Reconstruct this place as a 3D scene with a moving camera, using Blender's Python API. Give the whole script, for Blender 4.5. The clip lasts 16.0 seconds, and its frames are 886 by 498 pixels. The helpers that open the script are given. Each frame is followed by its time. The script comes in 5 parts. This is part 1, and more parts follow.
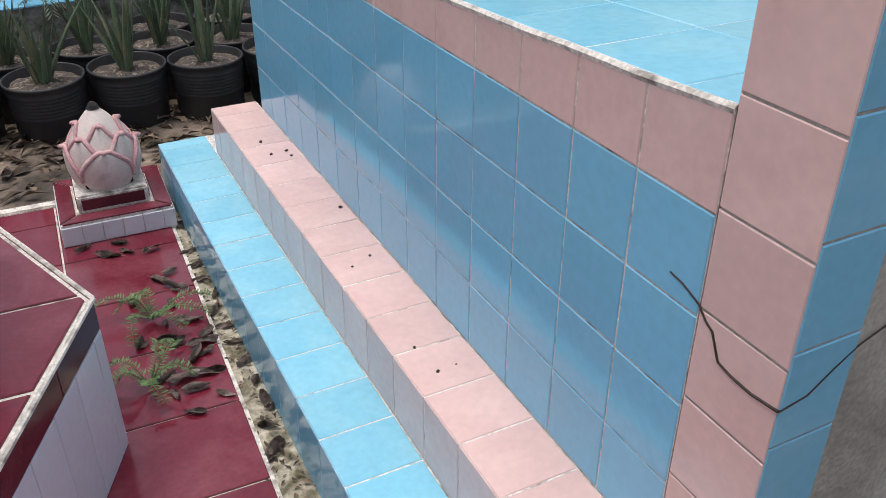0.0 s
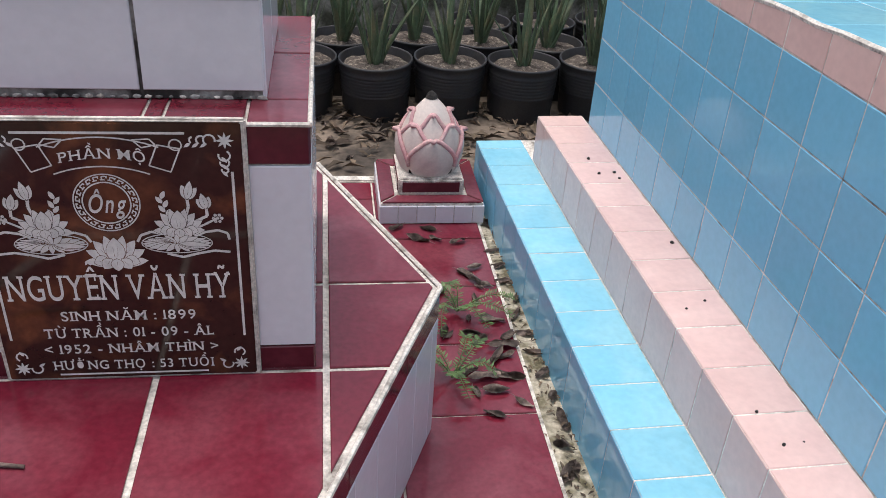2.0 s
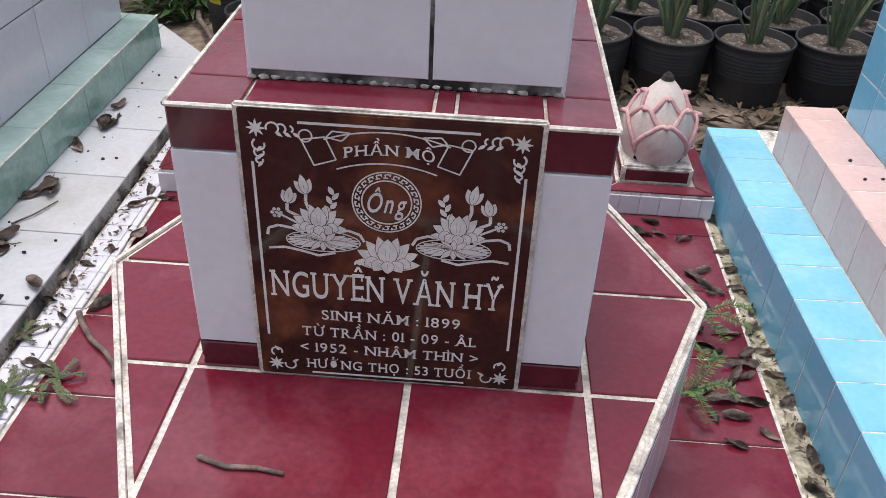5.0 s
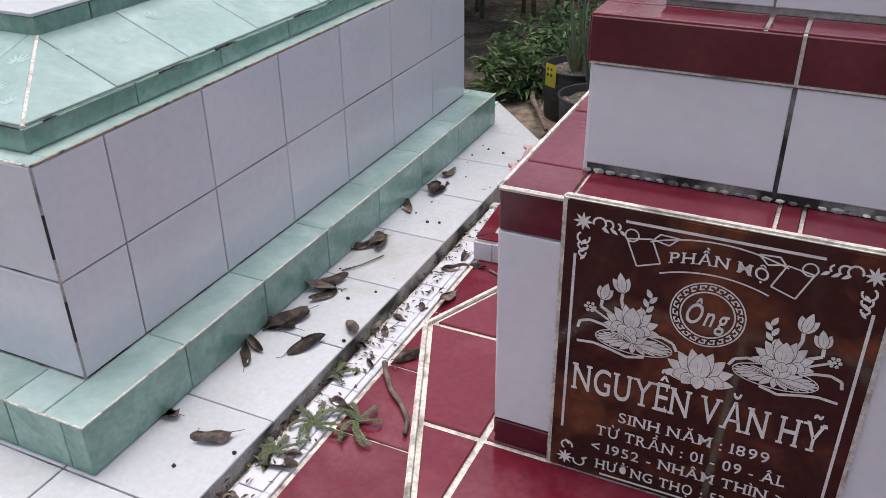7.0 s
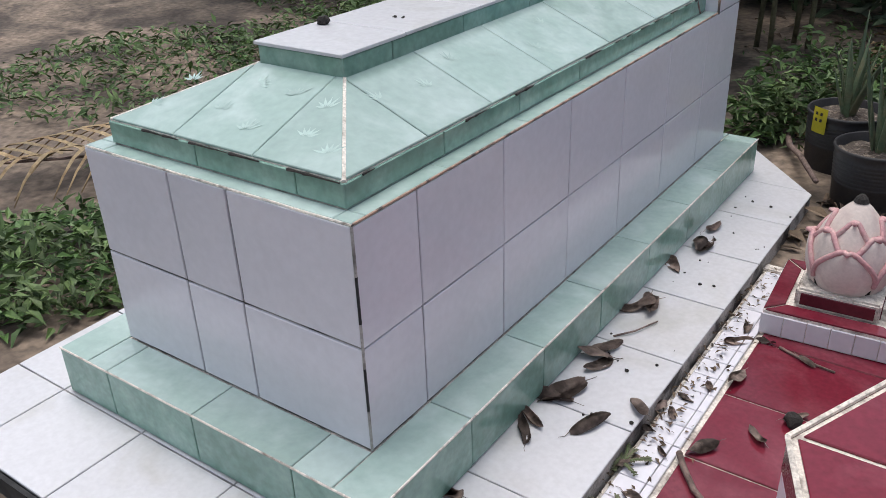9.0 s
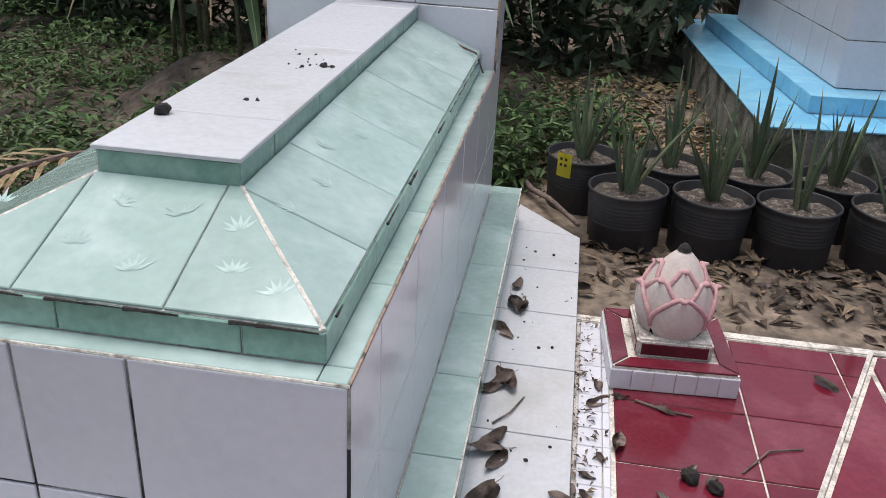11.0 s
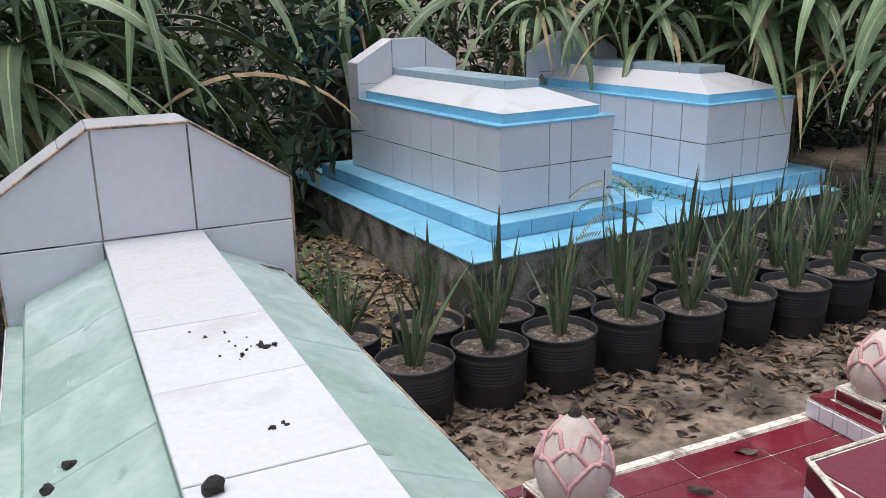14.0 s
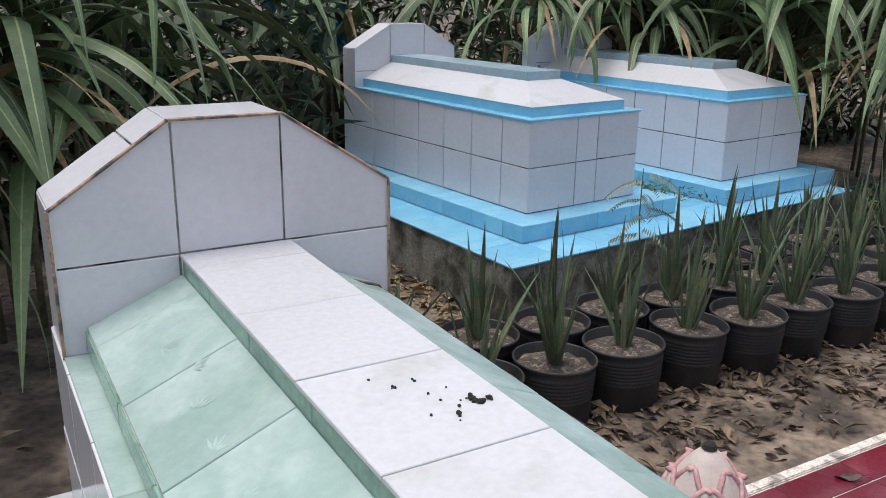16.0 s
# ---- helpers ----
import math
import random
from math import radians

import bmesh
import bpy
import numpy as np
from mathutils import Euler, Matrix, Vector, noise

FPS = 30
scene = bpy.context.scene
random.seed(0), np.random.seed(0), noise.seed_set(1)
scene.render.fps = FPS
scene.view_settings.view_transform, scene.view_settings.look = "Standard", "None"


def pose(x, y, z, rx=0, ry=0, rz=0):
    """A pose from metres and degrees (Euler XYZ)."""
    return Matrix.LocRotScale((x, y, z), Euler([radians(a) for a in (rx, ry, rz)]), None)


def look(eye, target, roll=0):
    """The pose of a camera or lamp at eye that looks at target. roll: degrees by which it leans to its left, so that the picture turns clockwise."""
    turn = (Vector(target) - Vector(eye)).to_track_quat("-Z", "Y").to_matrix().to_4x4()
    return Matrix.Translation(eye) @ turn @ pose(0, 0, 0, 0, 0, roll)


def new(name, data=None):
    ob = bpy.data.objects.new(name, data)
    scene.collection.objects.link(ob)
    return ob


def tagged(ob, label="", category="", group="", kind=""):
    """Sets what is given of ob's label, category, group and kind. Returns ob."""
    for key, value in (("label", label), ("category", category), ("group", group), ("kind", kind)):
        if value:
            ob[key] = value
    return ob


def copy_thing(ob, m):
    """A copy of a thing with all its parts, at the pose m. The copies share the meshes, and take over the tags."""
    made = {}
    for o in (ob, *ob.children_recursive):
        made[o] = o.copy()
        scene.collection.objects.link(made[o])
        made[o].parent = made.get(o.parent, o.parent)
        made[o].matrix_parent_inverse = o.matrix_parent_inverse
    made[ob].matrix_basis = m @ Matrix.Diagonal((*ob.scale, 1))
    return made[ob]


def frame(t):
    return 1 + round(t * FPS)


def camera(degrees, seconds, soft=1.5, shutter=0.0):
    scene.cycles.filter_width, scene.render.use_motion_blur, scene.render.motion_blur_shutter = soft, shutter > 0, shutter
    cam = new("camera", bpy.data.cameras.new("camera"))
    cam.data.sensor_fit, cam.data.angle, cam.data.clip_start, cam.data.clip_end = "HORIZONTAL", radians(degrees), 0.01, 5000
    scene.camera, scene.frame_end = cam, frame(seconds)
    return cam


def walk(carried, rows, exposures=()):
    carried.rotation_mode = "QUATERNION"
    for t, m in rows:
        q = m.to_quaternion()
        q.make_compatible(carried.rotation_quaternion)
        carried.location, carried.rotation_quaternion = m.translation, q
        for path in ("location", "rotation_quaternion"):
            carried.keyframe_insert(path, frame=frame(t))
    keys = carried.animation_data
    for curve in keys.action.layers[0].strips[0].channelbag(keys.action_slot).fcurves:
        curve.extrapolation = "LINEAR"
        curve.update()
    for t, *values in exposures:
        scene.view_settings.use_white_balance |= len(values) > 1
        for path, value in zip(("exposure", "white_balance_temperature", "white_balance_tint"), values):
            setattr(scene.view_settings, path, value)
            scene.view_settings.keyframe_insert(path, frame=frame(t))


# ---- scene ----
cam = camera(54.8, 16.0, soft=0.6)
PATH = [
    (0, (0.585, -1.312, 1.333), (1.311, 0.245, 0.31), 0.1),
    (0.5, (0.513, -1.288, 1.337), (1.07, 0.347, 0.328), 1.4),
    (1, (0.452, -1.251, 1.338), (0.9, 0.416, 0.329), 2.0),
    (1.5, (0.396, -1.231, 1.343), (0.746, 0.459, 0.331), 2.6),
    (2, (0.325, -1.193, 1.338), (0.59, 0.508, 0.32), 3.8),
    (2.5, (0.249, -1.138, 1.33), (0.433, 0.566, 0.299), 4.0),
    (3, (0.187, -1.081, 1.315), (0.369, 0.608, 0.259), 4.9),
    (3.2, (0.164, -1.052, 1.306), (0.346, 0.625, 0.232), 5.3),
    (5.3, (0.117, -1.014, 1.337), (-0.006, 0.638, 0.216), 2.1),
    (5.5, (0.121, -1.02, 1.345), (-0.039, 0.642, 0.243), 1.8),
    (6, (0.131, -1.036, 1.357), (-0.112, 0.659, 0.324), 1.0),
    (6.5, (0.116, -1.04, 1.352), (-0.32, 0.653, 0.38), 0.1),
    (7, (0.082, -0.995, 1.339), (-0.662, 0.584, 0.363), -0.6),
    (7.5, (0.029, -0.966, 1.337), (-0.967, 0.47, 0.365), -2.2),
    (8, (-0.088, -0.956, 1.331), (-1.162, 0.424, 0.36), -2.0),
    (8.2, (-0.143, -0.96, 1.336), (-1.22, 0.421, 0.37), -2.0),
    (10.3, (-0.762, -0.945, 1.343), (-1.5, 0.694, 0.464), -1.9),
    (10.5, (-0.844, -0.926, 1.353), (-1.462, 0.759, 0.47), -0.5),
    (11, (-1.026, -0.906, 1.359), (-1.273, 0.883, 0.5), 3.1),
    (11.5, (-1.24, -0.863, 1.392), (-1.127, 0.963, 0.584), 2.0),
    (12, (-1.362, -0.809, 1.402), (-1.16, 1.05, 0.694), 2.3),
    (12.5, (-1.516, -0.624, 1.416), (-1.194, 1.243, 0.774), -1.7),
    (13, (-1.59, -0.617, 1.465), (-1.196, 1.25, 0.867), -3.2),
    (13.5, (-1.668, -0.57, 1.493), (-1.133, 1.267, 0.909), -2.0),
    (14, (-1.886, -0.488, 1.486), (-1.084, 1.256, 0.926), -1.1),
    (14.5, (-2.067, -0.425, 1.48), (-1.235, 1.3, 0.904), -0.3),
    (15, (-2.101, -0.255, 1.477), (-1.252, 1.463, 0.907), -0.6),
    (15.5, (-2.117, -0.15, 1.493), (-1.263, 1.562, 0.909), -0.2),
    (16, (-2.191, 0.014, 1.461), (-1.235, 1.671, 0.876), 0.8),
]
walk(cam, [(t, look(eye, target, roll)) for t, eye, target, roll in PATH], [(0, 0.22), (1.5, 0.34), (6.5, 0.42), (8.0, 0.24), (10.5, 0.28), (12, 0.24), (13, 0.4), (14, 0.38), (15, 0.36), (16, 0.26)])

# ---- light ----
world = bpy.data.worlds.new("world")
scene.world = world
world.use_nodes = True
wn = world.node_tree
sky = wn.nodes.new("ShaderNodeTexSky")
sky.sky_type = "NISHITA"
sky.sun_disc = False
sky.sun_elevation = radians(79)
sky.sun_rotation = radians(-55)
sky.dust_density = 4.0
sky.air_density = 1.2
hue = wn.nodes.new("ShaderNodeHueSaturation")
hue.inputs["Saturation"].default_value = 0.62
wn.links.new(sky.outputs[0], hue.inputs["Color"])
wn.links.new(hue.outputs[0], wn.nodes["Background"].inputs[0])
wn.nodes["Background"].inputs[1].default_value = 0.15
sun = new("sun", bpy.data.lights.new("sun", "SUN"))
sun.data.energy = 1.25
sun.data.angle = radians(35)
sun.data.color = (1.0, 0.97, 0.94)
sun.matrix_world = look((-1.3, 0.9, 9.5), (0, 0, 0))

# ---- materials ----


def mat(name, color, rough=0.5, var=0.12, scale=12.0, fine=90.0, bump=0.15, color2=None, mix=(0.42, 0.62), rand=0.08, metal=0.0, spec=0.5, coat=0.0, leafy=0.0):
    """A surface with variation at two scales: broad stains or a second colour, and a fine grain with relief."""
    m = bpy.data.materials.new(name)
    m.use_nodes = True
    nt = m.node_tree
    b = nt.nodes["Principled BSDF"]
    N, L = nt.nodes.new, nt.links.new
    tc = N("ShaderNodeTexCoord")
    oi = N("ShaderNodeObjectInfo")
    add = N("ShaderNodeVectorMath")
    add.operation = "MULTIPLY_ADD"
    add.inputs[1].default_value = (1, 1, 1)
    comb = N("ShaderNodeCombineXYZ")
    mul = N("ShaderNodeMath")
    mul.operation = "MULTIPLY"
    mul.inputs[1].default_value = 37.0
    L(oi.outputs["Random"], mul.inputs[0])
    for i in range(3):
        L(mul.outputs[0], comb.inputs[i])
    L(tc.outputs["Object"], add.inputs[0])
    L(comb.outputs[0], add.inputs[2])
    n1 = N("ShaderNodeTexNoise")
    n1.inputs["Scale"].default_value = scale
    n1.inputs["Detail"].default_value = 5
    n1.inputs["Distortion"].default_value = 0.6
    n2 = N("ShaderNodeTexNoise")
    n2.inputs["Scale"].default_value = fine
    n2.inputs["Detail"].default_value = 4
    L(add.outputs[0], n1.inputs["Vector"])
    L(add.outputs[0], n2.inputs["Vector"])
    ramp = N("ShaderNodeMapRange")
    ramp.inputs["From Min"].default_value, ramp.inputs["From Max"].default_value = mix
    L(n1.outputs[0], ramp.inputs["Value"])
    mc = N("ShaderNodeMix")
    mc.data_type = "RGBA"
    c2 = color2 or tuple(c * (1 - 2.0 * var) for c in color)
    mc.inputs["A"].default_value = (*color, 1)
    mc.inputs["B"].default_value = (*c2, 1)
    L(ramp.outputs[0], mc.inputs["Factor"])
    hs = N("ShaderNodeHueSaturation")
    val = N("ShaderNodeMapRange")
    val.inputs["To Min"].default_value, val.inputs["To Max"].default_value = 1 - var, 1 + var
    val.inputs["From Min"].default_value, val.inputs["From Max"].default_value = 0.3, 0.7
    L(n2.outputs[0], val.inputs["Value"])
    rv = N("ShaderNodeMapRange")
    rv.inputs["To Min"].default_value, rv.inputs["To Max"].default_value = 1 - rand, 1 + rand
    geo = N("ShaderNodeNewGeometry")
    L((geo.outputs["Random Per Island"] if leafy else oi.outputs["Random"]), rv.inputs["Value"])
    vm = N("ShaderNodeMath")
    vm.operation = "MULTIPLY"
    L(val.outputs[0], vm.inputs[0])
    L(rv.outputs[0], vm.inputs[1])
    L(vm.outputs[0], hs.inputs["Value"])
    L(mc.outputs["Result"], hs.inputs["Color"])
    L(hs.outputs[0], b.inputs["Base Color"])
    rr = N("ShaderNodeMapRange")
    rr.inputs["To Min"].default_value, rr.inputs["To Max"].default_value = max(0.03, rough * 0.8), min(1, rough * 1.3)
    L(n1.outputs[0], rr.inputs["Value"])
    L(rr.outputs[0], b.inputs["Roughness"])
    b.inputs["Metallic"].default_value = metal
    b.inputs["Specular IOR Level"].default_value = spec
    b.inputs["Coat Weight"].default_value = coat
    if bump:
        bp = N("ShaderNodeBump")
        bp.inputs["Strength"].default_value = bump
        bp.inputs["Distance"].default_value = 0.004
        L(n2.outputs[0], bp.inputs["Height"])
        L(bp.outputs[0], b.inputs["Normal"])
    return m


M_BLUE = mat("blue_glazed_tile", (0.19, 0.49, 0.69), 0.08, 0.04, 5, 60, 0.02, (0.20, 0.49, 0.68), rand=0.05)
M_BLUE_STEP = mat("light_blue_glazed_tile", (0.22, 0.54, 0.70), 0.14, 0.05, 6, 60, 0.02, (0.27, 0.58, 0.71), rand=0.05)
M_PINK = mat("pink_glazed_tile", (0.69, 0.47, 0.435), 0.12, 0.04, 6, 60, 0.02, (0.74, 0.52, 0.48), rand=0.05)
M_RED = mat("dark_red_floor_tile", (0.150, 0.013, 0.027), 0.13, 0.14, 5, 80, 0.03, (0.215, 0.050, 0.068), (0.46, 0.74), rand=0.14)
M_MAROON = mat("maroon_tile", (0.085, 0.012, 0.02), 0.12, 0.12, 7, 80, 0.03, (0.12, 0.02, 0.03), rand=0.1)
M_WHITE = mat("white_glazed_tile", (0.68, 0.67, 0.72), 0.13, 0.03, 3, 50, 0.02, (0.62, 0.62, 0.66), (0.5, 0.85), rand=0.03)
M_WHITEF = mat("white_floor_tile", (0.57, 0.57, 0.595), 0.2, 0.05, 4, 70, 0.03, (0.46, 0.45, 0.43), (0.55, 0.80), rand=0.04)
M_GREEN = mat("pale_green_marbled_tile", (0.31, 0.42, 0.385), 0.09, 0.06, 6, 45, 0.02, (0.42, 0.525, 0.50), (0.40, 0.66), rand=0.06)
# darker than the tops and slopes; laid on the green tomb's upright faces
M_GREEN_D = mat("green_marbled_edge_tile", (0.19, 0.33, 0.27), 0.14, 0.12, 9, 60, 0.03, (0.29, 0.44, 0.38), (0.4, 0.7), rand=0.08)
M_SKY = mat("sky_blue_tile", (0.20, 0.50, 0.72), 0.16, 0.05, 5, 60, 0.02, (0.25, 0.56, 0.74), rand=0.06)
M_RIDGE = mat("grey_blue_tile", (0.30, 0.44, 0.52), 0.2, 0.08, 6, 60, 0.02, (0.38, 0.48, 0.54))
M_GROUT = mat("white_grout", (0.68, 0.63, 0.57), 0.85, 0.25, 22, 160, 0.6, (0.22, 0.19, 0.165), (0.50, 0.72))
M_GROUTD = mat("dirty_grout", (0.36, 0.34, 0.32), 0.85, 0.25, 7, 140, 0.4, (0.035, 0.03, 0.028), (0.44, 0.60))
M_CEMENT = mat("weathered_cement", (0.40, 0.37, 0.33), 0.9, 0.18, 6, 120, 0.6, (0.24, 0.22, 0.19), (0.4, 0.7))
M_RUBBLE = mat("crumbled_cement", (0.50, 0.44, 0.34), 0.95, 0.3, 16, 100, 1.0, (0.14, 0.12, 0.07), (0.42, 0.62))
M_OLDC = mat("mossy_old_concrete", (0.30, 0.29, 0.26), 0.95, 0.3, 7, 70, 1.0, (0.07, 0.07, 0.05), (0.38, 0.6))
M_TARRED = mat("black_painted_edge", (0.03, 0.03, 0.032), 0.8, 0.3, 20, 120, 0.5)
M_SOIL = mat("dry_brown_soil", (0.21, 0.16, 0.12), 0.95, 0.45, 2.4, 26, 1.0, (0.06, 0.046, 0.036), (0.37, 0.58))
M_POTSOIL = mat("potting_soil", (0.075, 0.058, 0.047), 0.95, 0.5, 45, 140, 1.0, (0.24, 0.20, 0.16), (0.52, 0.64))
M_PLASTIC = mat("black_nursery_plastic", (0.024, 0.023, 0.026), 0.5, 0.2, 14, 120, 0.1, (0.04, 0.036, 0.033), (0.45, 0.8))
M_ALOE = mat("aloe_leaf", (0.085, 0.125, 0.07), 0.45, 0.15, 10, 90, 0.15, (0.17, 0.16, 0.09), (0.48, 0.7), rand=0.35)
M_CANE = mat("cane_leaf", (0.115, 0.175, 0.08), 0.45, 0.15, 5, 60, 0.1, (0.16, 0.22, 0.11), rand=0.4)
M_CANEDRY = mat("dry_cane_leaf", (0.33, 0.25, 0.14), 0.7, 0.2, 8, 60, 0.2, (0.22, 0.15, 0.08), rand=0.3)
M_MIDRIB = mat("pale_leaf_rib", (0.34, 0.40, 0.20), 0.5, 0.1)
M_STEM = mat("cane_stem", (0.13, 0.12, 0.07), 0.7, 0.2, 12, 60, 0.3)
M_WEED = mat("weed_leaf", (0.06, 0.12, 0.03), 0.55, 0.15, 6, 40, 0.1, (0.10, 0.15, 0.05), rand=0.5, leafy=1)
M_FAR = mat("dark_foliage", (0.05, 0.075, 0.04), 0.6, 0.2, 2, 40, 0.1, (0.07, 0.095, 0.045), rand=0.6, leafy=1)
M_LITTER = mat("leaf_litter", (0.16, 0.115, 0.075), 0.85, 0.2, 8, 60, 0.2, (0.08, 0.055, 0.04), rand=0.6, leafy=1)
M_WEEDDRY = mat("grey_dry_weed", (0.13, 0.12, 0.08), 0.7, 0.2, 12, 60, 0.1, (0.09, 0.11, 0.05), rand=0.3)
M_TERRA = mat("exposed_tile_body", (0.40, 0.27, 0.20), 0.85, 0.2, 24, 120, 0.4, (0.10, 0.085, 0.075), (0.46, 0.62))
M_PRINT = mat("pale_leaf_print", (0.41, 0.54, 0.50), 0.12, 0.06)
M_DRY = mat("dead_leaf", (0.22, 0.165, 0.14), 0.8, 0.2, 26, 120, 0.3, (0.09, 0.066, 0.057), rand=0.45)
M_TWIG = mat("dry_twig", (0.20, 0.14, 0.12), 0.85, 0.25, 25, 140, 0.4)
M_BARK = mat("tree_bark", (0.09, 0.07, 0.055), 0.9, 0.25, 8, 60, 0.6)
M_PLAQUE = mat("brown_veined_stone", (0.034, 0.014, 0.010), 0.08, 0.2, 9, 70, 0.0, (0.17, 0.06, 0.026), (0.50, 0.74))
M_ENGRAVE = mat("white_engraving", (0.68, 0.66, 0.64), 0.6, 0.08, 30, 200, 0.1)
M_LOTUS = mat("cream_painted_cement", (0.66, 0.57, 0.52), 0.5, 0.06, 16, 120, 0.25, (0.56, 0.45, 0.42), (0.5, 0.75))
M_LOTUSR = mat("faded_pink_paint", (0.54, 0.30, 0.31), 0.55, 0.15, 26, 120, 0.25, (0.62, 0.44, 0.41), (0.5, 0.72))
M_DIRT = mat("black_dirt", (0.035, 0.03, 0.027), 0.9, 0.3, 40, 200, 0.6)
M_YELLOW = mat("yellow_plastic_label", (0.75, 0.66, 0.04), 0.4, 0.05)
M_TARP = mat("blue_plastic_sheet", (0.10, 0.42, 0.60), 0.4, 0.2, 8, 60, 0.4)
M_CRACK = mat("open_crack", (0.05, 0.035, 0.03), 0.95, 0.2)
M_VAT = mat("dark_clay_vat", (0.045, 0.035, 0.033), 0.7, 0.2)

# ---- builders ----


def mesh_of(bm, name, material):
    me = bpy.data.meshes.new(name)
    bm.to_mesh(me)
    bm.free()
    me.materials.append(material)
    return me


def part(name, bm, material, parent=None, label="", smooth=False):
    me = mesh_of(bm, name, material)
    if smooth:
        for p in me.polygons:
            p.use_smooth = True
    ob = new(name, me)
    ob.parent = parent
    if label:
        tagged(ob, label)
    return ob


def thing(name, label, category, m=None, group="", kind=""):
    ob = new(name)
    ob.empty_display_size = 0.05
    if m is not None:
        ob.matrix_world = m
    return tagged(ob, label, category, group, kind)


def box(x0, y0, z0, x1, y1, z1, bevel=0.0):
    bm = bmesh.new()
    bmesh.ops.create_cube(bm, size=1, matrix=Matrix.LocRotScale(((x0 + x1) / 2, (y0 + y1) / 2, (z0 + z1) / 2), None, (x1 - x0, y1 - y0, z1 - z0)))
    if bevel:
        bmesh.ops.bevel(bm, geom=bm.edges[:], offset=bevel, segments=2, affect="EDGES")
    return bm


def prism(poly, z0, z1):
    """A column over a convex outline in x and y."""
    bm = bmesh.new()
    lo = [bm.verts.new((x, y, z0)) for x, y in poly]
    hi = [bm.verts.new((x, y, z1)) for x, y in poly]
    bm.faces.new(hi)
    bm.faces.new(lo[::-1])
    for i in range(len(poly)):
        j = (i + 1) % len(poly)
        bm.faces.new((lo[i], lo[j], hi[j], hi[i]))
    bmesh.ops.recalc_face_normals(bm, faces=bm.faces[:])
    return bm


def clip(poly, a, b, c):
    """What of a convex outline lies where a*u + b*v <= c."""
    out = []
    for i, p in enumerate(poly):
        q = poly[(i + 1) % len(poly)]
        dp, dq = a * p[0] + b * p[1] - c, a * q[0] + b * q[1] - c
        if dp <= 0:
            out.append(p)
        if dp * dq < 0:
            s = dp / (dp - dq)
            out.append((p[0] + s * (q[0] - p[0]), p[1] + s * (q[1] - p[1])))
    return out


def inset(poly, d):
    n = len(poly)
    area = sum(poly[i][0] * poly[(i + 1) % n][1] - poly[(i + 1) % n][0] * poly[i][1] for i in range(n))
    if area < 0:
        poly = poly[::-1]
    out = poly
    for i in range(n):
        (x0, y0), (x1, y1) = poly[i], poly[(i + 1) % n]
        ln = math.hypot(x1 - x0, y1 - y0)
        if ln < 1e-5:
            continue
        a, b = (y1 - y0) / ln, -(x1 - x0) / ln
        out = clip(out, a, b, a * x0 + b * y0 - d)
        if len(out) < 3:
            return []
    clean = [p for i, p in enumerate(out) if math.dist(p, out[i - 1]) > 1e-4]
    return clean if len(clean) > 2 else []


TILE_MESHES = {}


def tile_mesh(poly, thick, material):
    key = (tuple((round(x, 3), round(y, 3)) for x, y in poly), round(thick, 4), material.name)
    if key not in TILE_MESHES:
        top = inset(poly, 0.0016)
        bm = bmesh.new()
        lo = [bm.verts.new((x, y, -thick)) for x, y in poly]
        mid = [bm.verts.new((x, y, -0.0016)) for x, y in poly]
        same = len(top) == len(poly)
        hi = [bm.verts.new((x, y, 0)) for x, y in top] if same else []
        if same:
            k = min(range(len(hi)), key=lambda s: sum(math.dist(poly[i], top[(i + s) % len(top)]) for i in range(len(top))))
            hi = hi[k:] + hi[:k]
        rings = [lo, mid, hi] if same else [lo, mid]
        for r0, r1 in zip(rings, rings[1:]):
            for i in range(len(poly)):
                j = (i + 1) % len(poly)
                bm.faces.new((r0[i], r0[j], r1[j], r1[i]))
        bm.faces.new(rings[-1])
        TILE_MESHES[key] = mesh_of(bm, "tile", material)
    return TILE_MESHES[key]


def tile_face(parent, material, O, U, V, poly, us, vs, gap=0.003, thick=0.006, lift=0.0, wobble=0.0006, pick=None, name="tile"):
    """Lays tiles over a convex outline given in metres along U and V from O. us, vs: the joints. The tiles' faces lie in the plane."""
    U, V, O = Vector(U).normalized(), Vector(V).normalized(), Vector(O)
    W = U.cross(V)
    R = Matrix((U, V, W)).transposed()
    for i in range(len(us) - 1):
        for j in range(len(vs) - 1):
            c = poly
            for a, b, d in ((-1, 0, -us[i]), (1, 0, us[i + 1]), (0, -1, -vs[j]), (0, 1, vs[j + 1])):
                if len(c) > 2:
                    c = clip(c, a, b, d)
            if len(c) < 3:
                continue
            c = inset(c, gap / 2)
            if not c:
                continue
            cu, cv = sum(p[0] for p in c) / len(c), sum(p[1] for p in c) / len(c)
            if max(math.dist(p, (cu, cv)) for p in c) < 0.012:
                continue
            ob = new(name, tile_mesh([(p[0] - cu, p[1] - cv) for p in c], thick, pick(i, j) if pick else material))
            tilt = Euler((random.gauss(0, 0.0022), random.gauss(0, 0.0022), 0)).to_matrix()
            ob.matrix_local = Matrix.LocRotScale(O + U * cu + V * cv + W * (lift + random.uniform(0, wobble)), (R @ tilt).to_quaternion(), None)
            ob.parent = parent


def rect(u0, v0, u1, v1):
    return [(u0, v0), (u1, v0), (u1, v1), (u0, v1)]


def steps_of(a, b, w, first=None):
    out = [a]
    x = a + (first if first is not None else w)
    while x < b - 0.015:
        out.append(x)
        x += w
    return out + [b]


